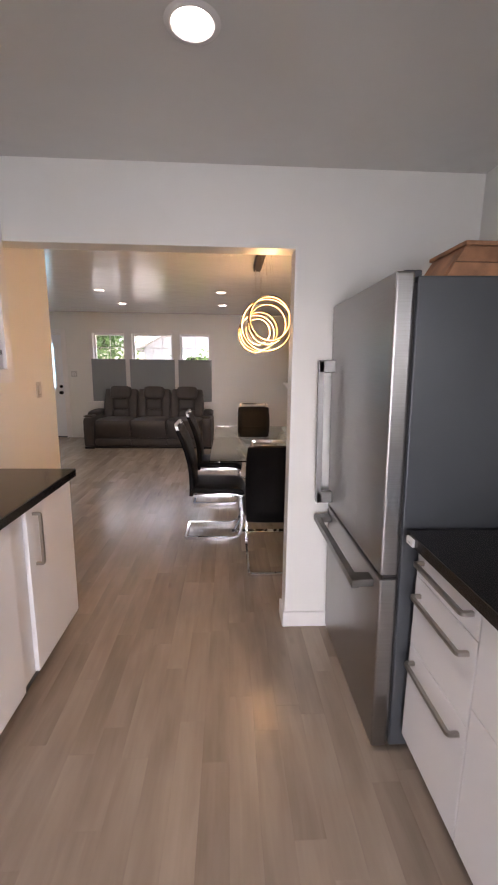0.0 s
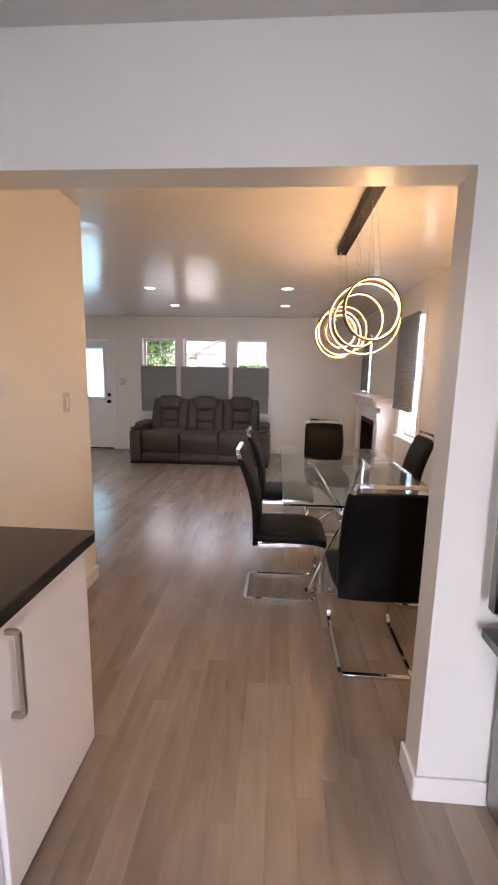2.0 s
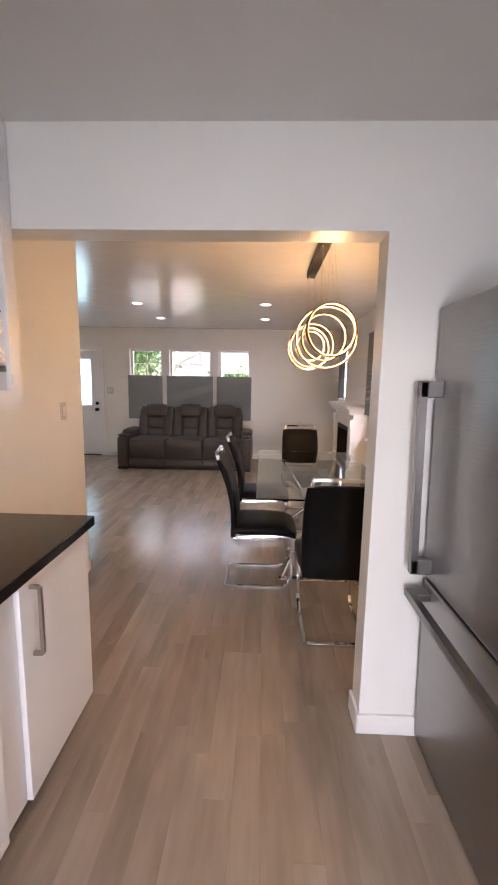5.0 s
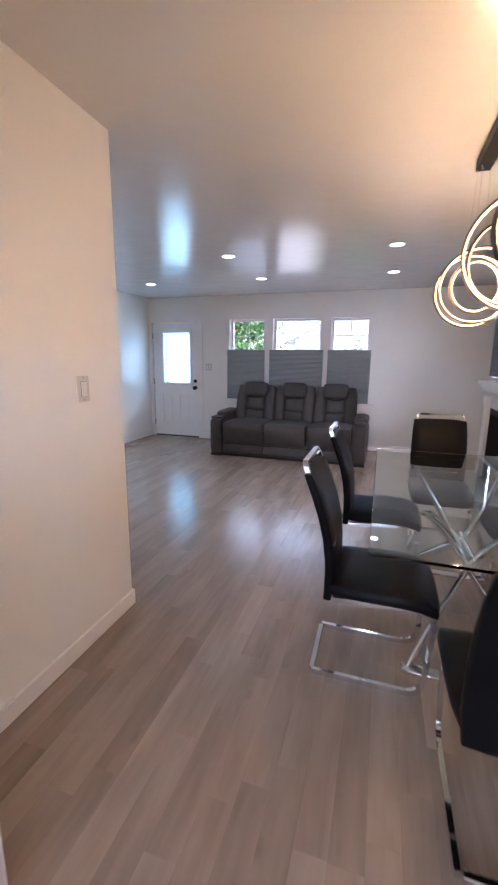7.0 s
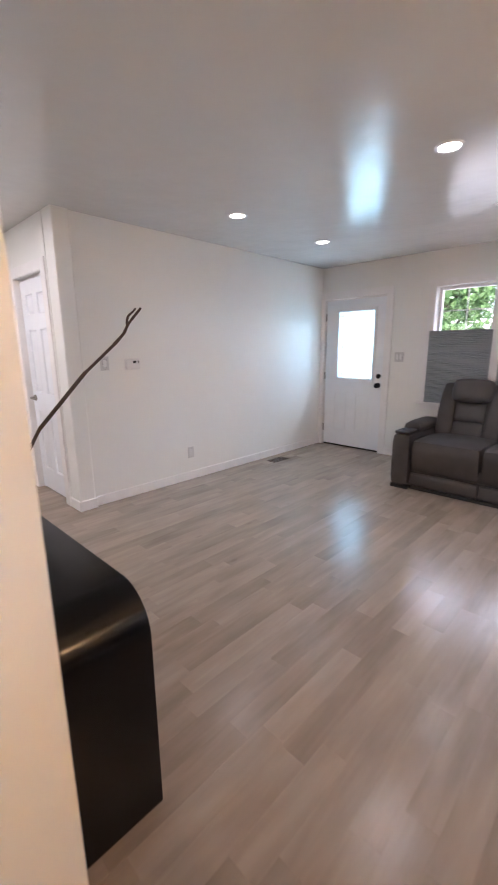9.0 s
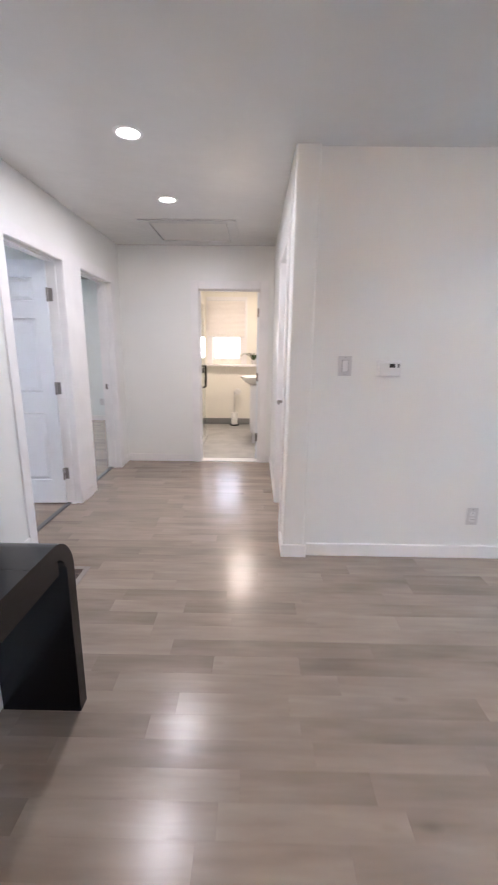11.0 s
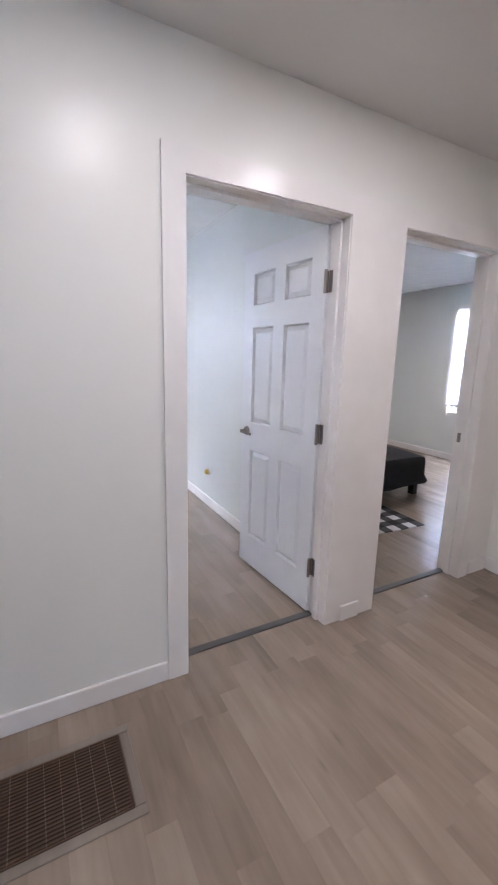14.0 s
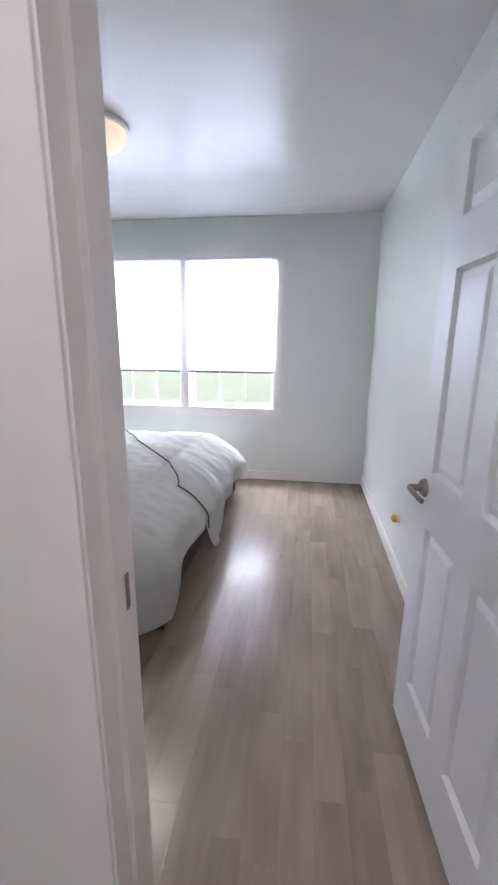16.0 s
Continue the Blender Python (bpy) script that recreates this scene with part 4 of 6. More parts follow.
def fridge():
    f = thing("fridge", pose(0.545, 0, 0, 0, -1.25, 0) @ pose(-0.56, 0, 0), "stainless steel bottom-freezer fridge with bar handles", "fridge")
    y0, y1 = 1.628, 2.396
    part("body", boxed(0.632, 1.215, y0 + 0.004, y1 - 0.004, 0.02, 1.742, 0.006), STEEL_SIDE, f, "grey painted fridge body")
    up = part("upper_door", boxed(0.560, 0.622, y0, y1, 0.737, 1.755, 0.008, 3), STEEL, f)
    lo = part("freezer_drawer", boxed(0.560, 0.622, y0, y1, 0.022, 0.722, 0.008, 3), STEEL, f)
    part("gasket", boxed(0.6225, 0.6315, y0 + 0.012, y1 - 0.012, 0.05, 1.722), DARK, f)
    # dark filler that paints the shade between the two doors
    part("gap_shade", boxed(0.575, 0.62, y0 + 0.01, y1 - 0.01, 0.7225, 0.7365), DARK, f)
    bm = bmesh.new()
    sweep(bm, [(0.492, 2.335, 0.775), (0.492, 2.335, 1.49)], 0.03, 0.026, 4, up=(1, 0, 0))
    for z in (0.80, 1.465):
        box(bm, 0.479, 0.562, 2.32, 2.35, z - 0.03, z + 0.03, 0.004)
    part("handle", bm, FRIDGE_BAR, up, "square brushed steel handle")
    bm = bmesh.new()
    sweep(bm, [(0.492, 1.68, 0.678), (0.492, 2.37, 0.678)], 0.026, 0.03, 4)
    for y in (1.715, 2.345):
        box(bm, 0.479, 0.562, y - 0.03, y + 0.03, 0.663, 0.693, 0.004)
    part("handle", bm, FRIDGE_BAR, lo, "square brushed steel handle")
    bm = bmesh.new()
    box(bm, 0.60, 0.66, 1.665, 1.74, 1.7425, 1.766, 0.005)
    part("hinge_cover", bm, STEEL_SIDE, f)
    for x in (0.60, 1.15):
        for y in (1.68, 2.34):
            part("foot", rod((x, y, -(x - 0.56) * 0.0218), (x, y, 0.028), 0.02, n=12), BLACK_METAL, f)
    return f


fridge()
c = thing("wooden_box", pose(0.93, 1.80, 1.7425 + 0.0085), "reddish-brown wooden box with sloping ends on the fridge", "box")


def hip_board(x0, x1, z0, z1, y0, y1, slope):
    """A board whose two ends lean inwards."""
    bm = bmesh.new()
    a = [bm.verts.new((x, y, z)) for y in (y0, y1) for x, z in ((x0, z0), (x1, z0), (x1 - slope, z1), (x0 + slope, z1))]
    for q in ((0, 1, 2, 3), (7, 6, 5, 4), (0, 4, 5, 1), (1, 5, 6, 2), (2, 6, 7, 3), (3, 7, 4, 0)):
        bm.faces.new([a[i] for i in q])
    return bm


for y0, y1 in ((-0.11, -0.095), (0.095, 0.11)):
    part("front_board", hip_board(-0.235, 0.235, 0.0, 0.048, y0, y1, 0.028), CRATE, c)
    part("front_board", hip_board(-0.205, 0.205, 0.051, 0.098, y0, y1, 0.028), CRATE, c)
for s_ in (-1, 1):
    part("end_board", swept([(s_ * 0.228, 0, 0.004), (s_ * 0.172, 0, 0.098)], 0.188, 0.012, 4, up=(1, 0, 0)), CRATE, c)
part("lid", boxed(-0.185, 0.185, -0.122, 0.122, 0.0985, 0.112, 0.003), CRATE, c)


# ---- ceiling lamps, hatch, switches ----
def downlight(x, y, z, watts, name="downlight"):
    d = thing(name, pose(x, y, z), "round white recessed ceiling light, switched on", "ceiling light", "recessed lights")
    bm = bmesh.new()
    lathe(bm, [(0.056, -0.0015), (0.060, -0.006), (0.074, -0.004), (0.078, 0.0)], 32)
    part("trim_ring", bm, PLASTIC, d, smooth=True)
    bm = bmesh.new()
    lathe(bm, [(0.0, -0.003), (0.055, -0.002)], 32)
    part("lens", bm, LAMP_ON, d, "glowing lens")
    l = bpy.data.lights.new("downlight_lamp", 'AREA')
    l.shape, l.size, l.energy, l.color = 'DISK', 0.11, watts, ((0.94, 1.0, 0.98) if y > 5 else (1.0, 0.965, 0.91))
    l.spread = radians(180 if x < -3.9 else 120)
    new("downlight_lamp", l).matrix_world = pose(x, y, z - 0.012)


for x in (-3.395, -1.748, -0.112):
    for y in (6.175, 7.392):
        downlight(x, y, H, W_DOWN)
downlight(-4.086, 4.105, H, W_HALL)
downlight(-5.063, 4.105, H, W_HALL)
downlight(-0.108, 1.632, HK, W_DOWNK)

bm = bmesh.new()
for p in ((-6.33, -5.55, 3.74, 3.82), (-6.33, -5.55, 4.51, 4.60), (-6.33, -6.25, 3.8205, 4.5095), (-5.63, -5.55, 3.8205, 4.5095)):
    box(bm, p[0], p[1], p[2], p[3], H - 0.012, H, 0.003)
hatch = thing("attic_hatch", pose(0, 0, 0), "white framed attic hatch in the hall ceiling", "hatch")
part("frame", bm, CEIL, hatch)
part("panel", boxed(-6.246, -5.634, 3.824, 4.506, H - 0.005, H - 0.002), HATCH, hatch)
# dark sheet whose rim paints the shade line round the panel
part("gap_shade", boxed(-6.249, -5.631, 3.821, 4.509, H - 0.0018, H), DARK, hatch)


def plate(name, m, label, kind, w=0.075, h=0.118):
    """A wall plate; local z is off the wall, y is up."""
    p = thing(name, m, label, "switch" if kind != "outlet" else "outlet")
    part("cover_plate", boxed(-w / 2, w / 2, -h / 2, h / 2, 0, 0.006, 0.002), PLATE, p)
    if kind == "rocker":
        n = max(1, round(w / 0.075))
        for i in range(n):
            cx = (i - (n - 1) / 2) * 0.046
            part("rocker_frame", boxed(cx - 0.0185, cx + 0.0185, -0.036, 0.036, 0.006, 0.0068), GREYPLASTIC, p)
            part("rocker", boxed(cx - 0.0165, cx + 0.0165, -0.034, 0.034, 0.0068, 0.0105, 0.0015), PLASTIC, p)
    else:
        for s in (-1, 1):
            part("socket", boxed(-0.016, 0.016, s * 0.02 - 0.014, s * 0.02 + 0.014, 0.006, 0.0085, 0.002), PLASTIC, p)
            for x in (-0.006, 0.006):
                part("slot", boxed(x - 0.0012, x + 0.0012, s * 0.02 - 0.004, s * 0.02 + 0.006, 0.0085, 0.0089), DARK, p)
    for s in (-1, 1):
        part("screw", rod((0, s * h * 0.42, 0.006), (0, s * h * 0.42, 0.0068), 0.003, n=8), GREYPLASTIC, p)
    return p


EAST, WEST, NORTH, SOUTH = pose(0, 0, 0, 90, 0, 90), pose(0, 0, 0, 90, 0, -90), pose(0, 0, 0, 90, 0, 180), pose(0, 0, 0, 90, 0, 0)
plate("light_switch", pose(-1.45, 3.517, 1.266) @ EAST, "white rocker switch with a clear-edged plate on the wall end", "rocker")
plate("light_switch", pose(XW, 5.328, 1.268) @ EAST, "white rocker switch on the living room wall", "rocker", 0.08, 0.12)
plate("outlet", pose(XW, 6.23, 0.30) @ EAST, "white wall outlet above the baseboard", "outlet")
plate("light_switch", pose(-3.05, YN, 1.27) @ SOUTH, "white double rocker switch beside the front door", "rocker", 0.12, 0.118)
plate("outlet", pose(-9.2, 1.95, 0.35) @ EAST, "white wall outlet in the small bedroom", "outlet")
t_ = thing("thermostat", pose(XW, 5.595, 1.255) @ EAST, "white wall thermostat with a small dark display", "thermostat")
part("back_plate", boxed(-0.075, 0.075, -0.05, 0.05, 0, 0.008, 0.002), PLASTIC, t_)
part("housing", boxed(-0.068, 0.068, -0.045, 0.045, 0.008, 0.032, 0.008, 3), PLASTIC, t_)
part("display", boxed(-0.005, 0.028, 0.008, 0.03, 0.032, 0.0328), DARK, t_, "small dark display")
part("button", boxed(0.042, 0.056, 0.008, 0.03, 0.032, 0.0335, 0.001), GREYPLASTIC, t_)


def register(x0, x1, y0, y1, label, slats_along, n, border, mat):
    """A floor grille: frame, slats and a dark duct."""
    g = thing("floor_register", pose(0, 0, 0), label, "floor vent")
    bm = bmesh.new()
    b_ = border
    for p in ((x0, x1, y0, y0 + b_), (x0, x1, y1 - b_, y1), (x0, x0 + b_, y0 + b_, y1 - b_), (x1 - b_, x1, y0 + b_, y1 - b_)):
        box(bm, p[0], p[1], p[2], p[3], 0.0, 0.006, 0.0015, 1)
    part("frame", bm, mat, g)
    part("duct", boxed(x0 + b_, x1 - b_, y0 + b_, y1 - b_, -0.003, 0.0012), DARK, g)
    a0, a1, c0, c1 = (y0 + b_, y1 - b_, x0 + b_, x1 - b_) if slats_along == 'x' else (x0 + b_, x1 - b_, y0 + b_, y1 - b_)
    for i in range(n):
        a = a0 + (a1 - a0) * (i + 0.5) / n
        h = (a1 - a0) / n * 0.26
        bm = boxed(c0, c1, a - h, a + h, 0.001, 0.005) if slats_along == 'x' else boxed(a - h, a + h, c0, c1, 0.001, 0.005)
        part("slat", bm, mat if mat is not TRIM else GRILLE, g)
    return g


g_ = register(-3.972, -3.372, 3.438, 3.722, "large dark brown metal floor return grille", 'x', 22, 0.006, GRILLE)
for i in range(11):
    x = -3.966 + 0.588 * (i + 1) / 12
    part("cross_bar", boxed(x - 0.0009, x + 0.0009, 3.444, 3.716, 0.0051, 0.0066), BARS, g_)
bm = bmesh.new()
for p in ((-4.006, -3.338, 3.404, 3.4375), (-4.006, -3.338, 3.7225, 3.756), (-4.006, -3.9725, 3.438, 3.722), (-3.3715, -3.338, 3.438, 3.722)):
    box(bm, p[0], p[1], p[2], p[3], 0.0, 0.0045, 0.002, 1)
part("wood_surround", bm, wood_floor("surround_vinyl", (0.17, 0.138, 0.115), (0.31, 0.26, 0.22), 0.3), g_, "grey-brown wooden surround")
register(-4.10, -3.96, 7.33, 7.60, "small brown metal floor register beside the wall", 'y', 8, 0.012, GRILLE)
sm = thing("door_stop", pose(-5.195, 1.335, 0.34) @ pose(0, 0, 0, 0, 90, 0), "round wall door stop with a yellow cap", "door stop")
bm = bmesh.new()
lathe(bm, [(0.032, -0.015), (0.032, -0.008), (0.022, 0.0)], 20)
part("base", bm, PLASTIC, sm, smooth=True)
bm = bmesh.new()
lathe(bm, [(0.026, 0.0002), (0.024, 0.02), (0.012, 0.03), (0.0, 0.031)], 20)
part("cap", bm, GOLD, sm, "yellow cap", smooth=True)


# ---- dining place ----
def dining_chair():
    """Cantilever chair that looks along +y: chrome flat-bar frame, black upholstery, chrome top grip."""
    c = thing("dining_chair", pose(0, 0, 0), "black leatherette cantilever dining chair with chrome frame", "chair", "chairs round the glass table")
    w, t = 0.37, 0.024
    for s in (-1, 1):
        x = s * (w / 2 - 0.012)
        pts = fillet([(x, -0.27, 0.013), (x, 0.195, 0.013), (x, 0.222, 0.412), (x, -0.19, 0.388)], 0.075, 7)
        part("side_frame", swept(pts, 0.024, 0.018, 4, up=(1, 0, 0)), CHROME, c, "polished chrome flat bar")
    part("rear_bar", boxed(-w / 2 + 0.0245, w / 2 - 0.0245, -0.282, -0.258, 0.002, 0.024, 0.003), CHROME, c)
    part("cross_bar", boxed(-w / 2 + 0.0245, w / 2 - 0.0245, 0.10, 0.12, 0.394, 0.406), CHROME, c)
    bm = bmesh.new()
    cushion(bm, -0.21, 0.21, -0.22, 0.235, 0.410, 0.480, 0.03, 0.008)
    for v in bm.verts:
        k = max(0.0, v.co.y - 0.10) / 0.135
        v.co.z -= 0.035 * k * k
    part("seat", bm, BLACK_LEATHER, c, smooth=True)
    bm = bmesh.new()
    cushion(bm, -0.20, 0.20, -0.024, 0.024, 0.0, 0.56, 0.018, 0.006)
    for v in bm.verts:
        k = max(0.0, v.co.z / 0.56)
        v.co.y += -0.215 - 0.105 * k ** 1.9 + 0.018 * math.sin(k * math.pi)
        v.co.z += 0.385
    part("backrest", bm, BLACK_LEATHER, c, smooth=True)
    part("back_seam", boxed(-0.19, 0.19, -0.212, -0.1935, 0.640, 0.645), DARK, c)
    pts = fillet([(-0.17, -0.316, 0.93), (-0.17, -0.336, 0.985), (0.17, -0.336, 0.985), (0.17, -0.316, 0.93)], 0.02, 4)
    part("grip", swept(pts, 0.016, 0.022, 4, up=(0, 1, 0)), CHROME, c, "chrome grip bar")
    return c


first = dining_chair()
chairs = [(-0.099, 3.785, -90), (-0.099, 4.665, -90), (0.315, 3.25, 0), (0.315, 5.24, 180), (0.75, 3.80, 90), (0.75, 4.68, 90)]
for i, (x, y, a) in enumerate(chairs):
    m = pose(x, y, 0, 0, 0, a)
    if i == 0:
        first.matrix_world = m
    else:
        copy_thing(first, m)


def glass_table():
    t = thing("dining_table", pose(0.325, 4.27, 0), "glass-topped dining table on a crossed chrome base", "dining table")
    part("tabletop", boxed(-0.48, 0.48, -0.92, 0.92, 0.738, 0.750, 0.003), TABLE_GLASS, t, "clear greenish tempered glass top")
    for s in (-1, 1):
        for k in (-1, 1):
            pts = [(k * 0.27, s * 0.50, 0.012), (k * 0.17, s * 0.36, 0.16), (-k * 0.03, s * 0.12, 0.42), (-k * 0.14, s * 0.24, 0.60), (-k * 0.24, s * 0.42, 0.732)]
            part("leg", swept(fillet(pts, 0.12, 6), 0.056, 0.028, 8, up=(1, 0, 0.2)), CHROME, t, "curved polished chrome leg", smooth=True)
    part("hub", rod((0, -0.16, 0.40), (0, 0.16, 0.40), 0.045, n=20), CHROME, t, smooth=True)
    for s in (-1, 1):
        for k in (-1, 1):
            part("pad", rod((k * 0.24, s * 0.42, 0.728), (k * 0.24, s * 0.42, 0.7378), 0.03, n=16), CHROME, t)
    part("base_plate", boxed(-0.30, 0.30, -0.53, -0.47, 0.0, 0.012, 0.003), CHROME, t)
    part("base_plate", boxed(-0.30, 0.30, 0.47, 0.53, 0.0, 0.012, 0.003), CHROME, t)
    return t


glass_table()


def ring_chandelier():
    ch = thing("ring_chandelier", pose(0.247, 3.825, H), "ring chandelier with warm glowing bands under a long dark canopy", "chandelier")
    part("canopy", boxed(-0.010, 0.062, -0.42, 0.784, -0.06, 0.0, 0.003), BLACK_METAL, ch, "long dark brown canopy")
    rings = [(0.063, -0.255, 1.82, 0.165, 14), (0.050, -0.12, 1.785, 0.203, -10), (0.093, 0.29, 1.83, 0.176, 10),
             (0.045, 0.68, 1.80, 0.186, -12), (0.04, 0.72, 1.80, 0.128, 14), (0.03, 0.78, 1.785, 0.186, 6)]
    for i, (x, y, z, r, turn) in enumerate(rings):
        m = pose(x, y, z - H, 0, 0, turn)
        n = 56
        bm = bmesh.new()
        ys = (-0.011, 0.011)
        for k in range(n):
            a0, a1 = 2 * math.pi * k / n, 2 * math.pi * (k + 1) / n
            quad = []
            for a in (a0, a1):
                for rr in (r, r + 0.008):
                    for yy in ys:
                        quad.append(Vector((rr * math.cos(a), yy, rr * math.sin(a))))
            v = [bm.verts.new(m @ q) for q in quad]
            bm.faces.new((v[2], v[3], v[7], v[6]))
            bm.faces.new((v[0], v[2], v[6], v[4]))
            bm.faces.new((v[1], v[5], v[7], v[3]))
        bmesh.ops.remove_doubles(bm, verts=bm.verts, dist=1e-5)
        ring = part("ring", bm, BRASS, ch, "thin bronze ring", smooth=True)
        bm = bmesh.new()
        prev = None
        for k in range(n):
            a = 2 * math.pi * k / n
            rr = r - 0.001
            cur = [bm.verts.new(m @ Vector((q * math.cos(a), yy, q * math.sin(a)))) for q, yy in ((rr + 0.0005, -0.0105), (rr - 0.004, -0.006), (rr - 0.004, 0.006), (rr + 0.0005, 0.0105))]
            if prev:
                for j in range(3):
                    bm.faces.new((prev[j], prev[j + 1], cur[j + 1], cur[j]))
            else:
                start = cur
            prev = cur
        for j in range(3):
            bm.faces.new((prev[j], prev[j + 1], start[j + 1], start[j]))
        part("light_band", bm, RING_ON, ring, "warm glowing band", smooth=True)
        lamp = bpy.data.lights.new("ring_lamp", 'POINT')
        lamp.energy, lamp.color, lamp.shadow_soft_size = W_RING, (1.0, 0.62, 0.28), 0.022
        new("ring_lamp", lamp).matrix_world = Matrix.Translation(Vector((0.247, 3.825, H)) + m @ Vector((0.0, 0.0, -r * 0.45)))
        for s in (-1, 1):
            a = math.radians(90 + s * 13)
            p = m @ Vector((r * math.cos(a), 0, r * math.sin(a) + 0.004))
            top = Vector((max(-0.002, min(0.054, p.x)), max(-0.40, min(0.76, p.y)), -0.061))
            part("wire", rod(p, top, 0.0008, n=5), NICKEL, ch, "thin suspension wire")
            part("gripper", rod(top, top + Vector((0, 0, -0.012)), 0.004, n=8), CHROME, ch)
    return ch


ring_chandelier()


# ---- living room ----
def recliner_sofa():
    """Three-seat reclining sofa that faces -y; origin at the middle of its back on the floor."""
    s = thing("recliner_sofa", pose(-1.415, 8.48, 0), "dark grey leatherette three-seat reclining sofa with headrests", "sofa")
    half, arm, front = 1.12, 0.19, -1.06
    part("base", boxed(-half + 0.03, half - 0.03, front + 0.10, -0.08, 0.03, 0.30, 0.02), GREY_LEATHER, s)
    for k in (-1, 1):
        x0, x1 = (-half, -half + arm) if k < 0 else (half - arm, half)
        a = part("arm", cushioned(x0, x1, front + 0.02, -0.10, 0.035, 0.56, 0.055, 0.012), GREY_LEATHER, s, smooth=True)
        bm = bmesh.new()
        cushion(bm, x0 + 0.005, x1 - 0.005, front + 0.28, -0.20, 0.545, 0.635, 0.04, 0.012)
        part("arm_pad", bm, GREY_LEATHER, a, smooth=True)
        bm = bmesh.new()
        box(bm, x0 + 0.02, x1 - 0.02, front + 0.04, front + 0.27, 0.557, 0.585, 0.015, 3)
        lathe(bm, [(0.048, 0.586), (0.044, 0.590), (0.04, 0.580)], 20, pose((x0 + x1) / 2, front + 0.16, 0))
        part("console_lid", bm, GREY_LEATHER, a, smooth=True)
        part("foot_strip", boxed(x0 + 0.01, x1 - 0.01, front + 0.05, -0.12, 0.0, 0.036), DARK, s)
    inner = half - arm
    w = 2 * inner / 3
    for i in range(3):
        x0 = -inner + i * w
        x1 = x0 + w
        g = 0.004
        bm = bmesh.new()
        cushion(bm, x0 + g, x1 - g, front + 0.03, -0.36, 0.185, 0.515, 0.048, 0.02)
        for v in bm.verts:
            v.co.z -= 0.018 * max(0.0, (v.co.y - front - 0.3)) * 2
            if v.co.z < 0.4 and v.co.y < front + 0.2:
                v.co.y += 0.05 * (0.4 - v.co.z) / 0.2
        part("seat_cushion", bm, GREY_LEATHER, s, smooth=True)
        part("seat_welt", swept(fillet([(x0 + g + 0.02, front + 0.052, 0.22), (x0 + g + 0.02, front + 0.022, 0.46), (x0 + g + 0.02, front + 0.10, 0.52)], 0.05), 0.006, 0.006, 6, up=(1, 0, 0)), GREY_PIPING, s)
        part("footrest_panel", cushioned(x0 + g, x1 - g, front + 0.06, front + 0.18, 0.05, 0.178, 0.025, 0.006), GREY_LEATHER, s, smooth=True)
        part("footrest_gap", boxed(x0 + g, x1 - g, front + 0.085, front + 0.15, 0.176, 0.19), DARK, s)
        tilt = Matrix.Translation((0, -0.40, 0.42)) @ pose(0, 0, 0, -13)
        bol = 0.165
        bm = bmesh.new()
        cushion(bm, x0 + g, x1 - g, 0.0, 0.20, 0.0, 0.610, 0.035, 0.006)
        mid = (x0 + x1) / 2
        for v in bm.verts:
            k = max(0.0, v.co.z - 0.40) / 0.2
            v.co.x = mid + (v.co.x - mid) * (1 - 0.035 * k * k)
            v.co = tilt @ v.co
        bk = part("backrest", bm, GREY_LEATHER, s, smooth=True)
        for side, e0, e1 in ((-1, x0 + g, x0 + bol), (1, x1 - bol, x1 - g)):
            bm = bmesh.new()
            cushion(bm, e0, e1, -0.06, 0.05, 0.01, 0.605, 0.035, 0.008)
            for v in bm.verts:
                k = max(0.0, v.co.z - 0.34) / 0.25
                v.co.x -= side * 0.012 * k
                v.co.y += 0.03 * k
                v.co = tilt @ v.co
            part("side_bolster", bm, GREY_LEATHER, bk, smooth=True)
        zs = [(0.02, 0.215), (0.215, 0.43)]
        for z0, z1 in zs:
            part("back_panel", cushioned(x0 + bol, x1 - bol, -0.048, 0.03, z0 + 0.002, z1 - 0.002, 0.03, 0.010, m=tilt), GREY_LEATHER, bk, smooth=True)
        bm = bmesh.new()
        cushion(bm, x0 + 0.128, x1 - 0.128, -0.095, 0.09, 0.42, 0.645, 0.038, 0.012)
        for v in bm.verts:
            k = (v.co.z - 0.42) / 0.225
            v.co.x = mid + (v.co.x - mid) * (0.96 + 0.07 * math.sin(min(1.0, max(0.0, k)) * math.pi))
            if v.co.y < 0:
                v.co.y -= 0.022 * (1 - k) * (1 - ((v.co.x - mid) / 0.2) ** 2)
            v.co = tilt @ v.co
        part("headrest", bm, GREY_LEATHER, bk, "stuffed headrest pillow", smooth=True)
        for x in (x0 + bol, x1 - bol):
            part("seam", swept([tilt @ Vector((x, -0.053, 0.02)), tilt @ Vector((x, -0.05, 0.41))], 0.008, 0.008, 6, up=(1, 0, 0)), GREY_PIPING, bk)
        sag = [tilt @ Vector((mid + k * 0.085, -0.056, 0.207 + 0.014 * k * k)) for k in (-1, -0.5, 0, 0.5, 1)]
        part("seam", swept(sag, 0.008, 0.008, 6), GREY_PIPING, bk)
        # thicker dark bead draws the swoop of shade under the headrest
        sag = [tilt @ Vector((mid + k * 0.15, -0.066, 0.402 + 0.03 * k * k)) for k in (-1, -0.5, 0, 0.5, 1)]
        part("seam", swept(sag, 0.014, 0.014, 6), GREY_PIPING, bk)
    part("plinth", boxed(-half + arm, half - arm, front + 0.10, -0.12, 0.0, 0.029), DARK, s)
    return s


recliner_sofa()


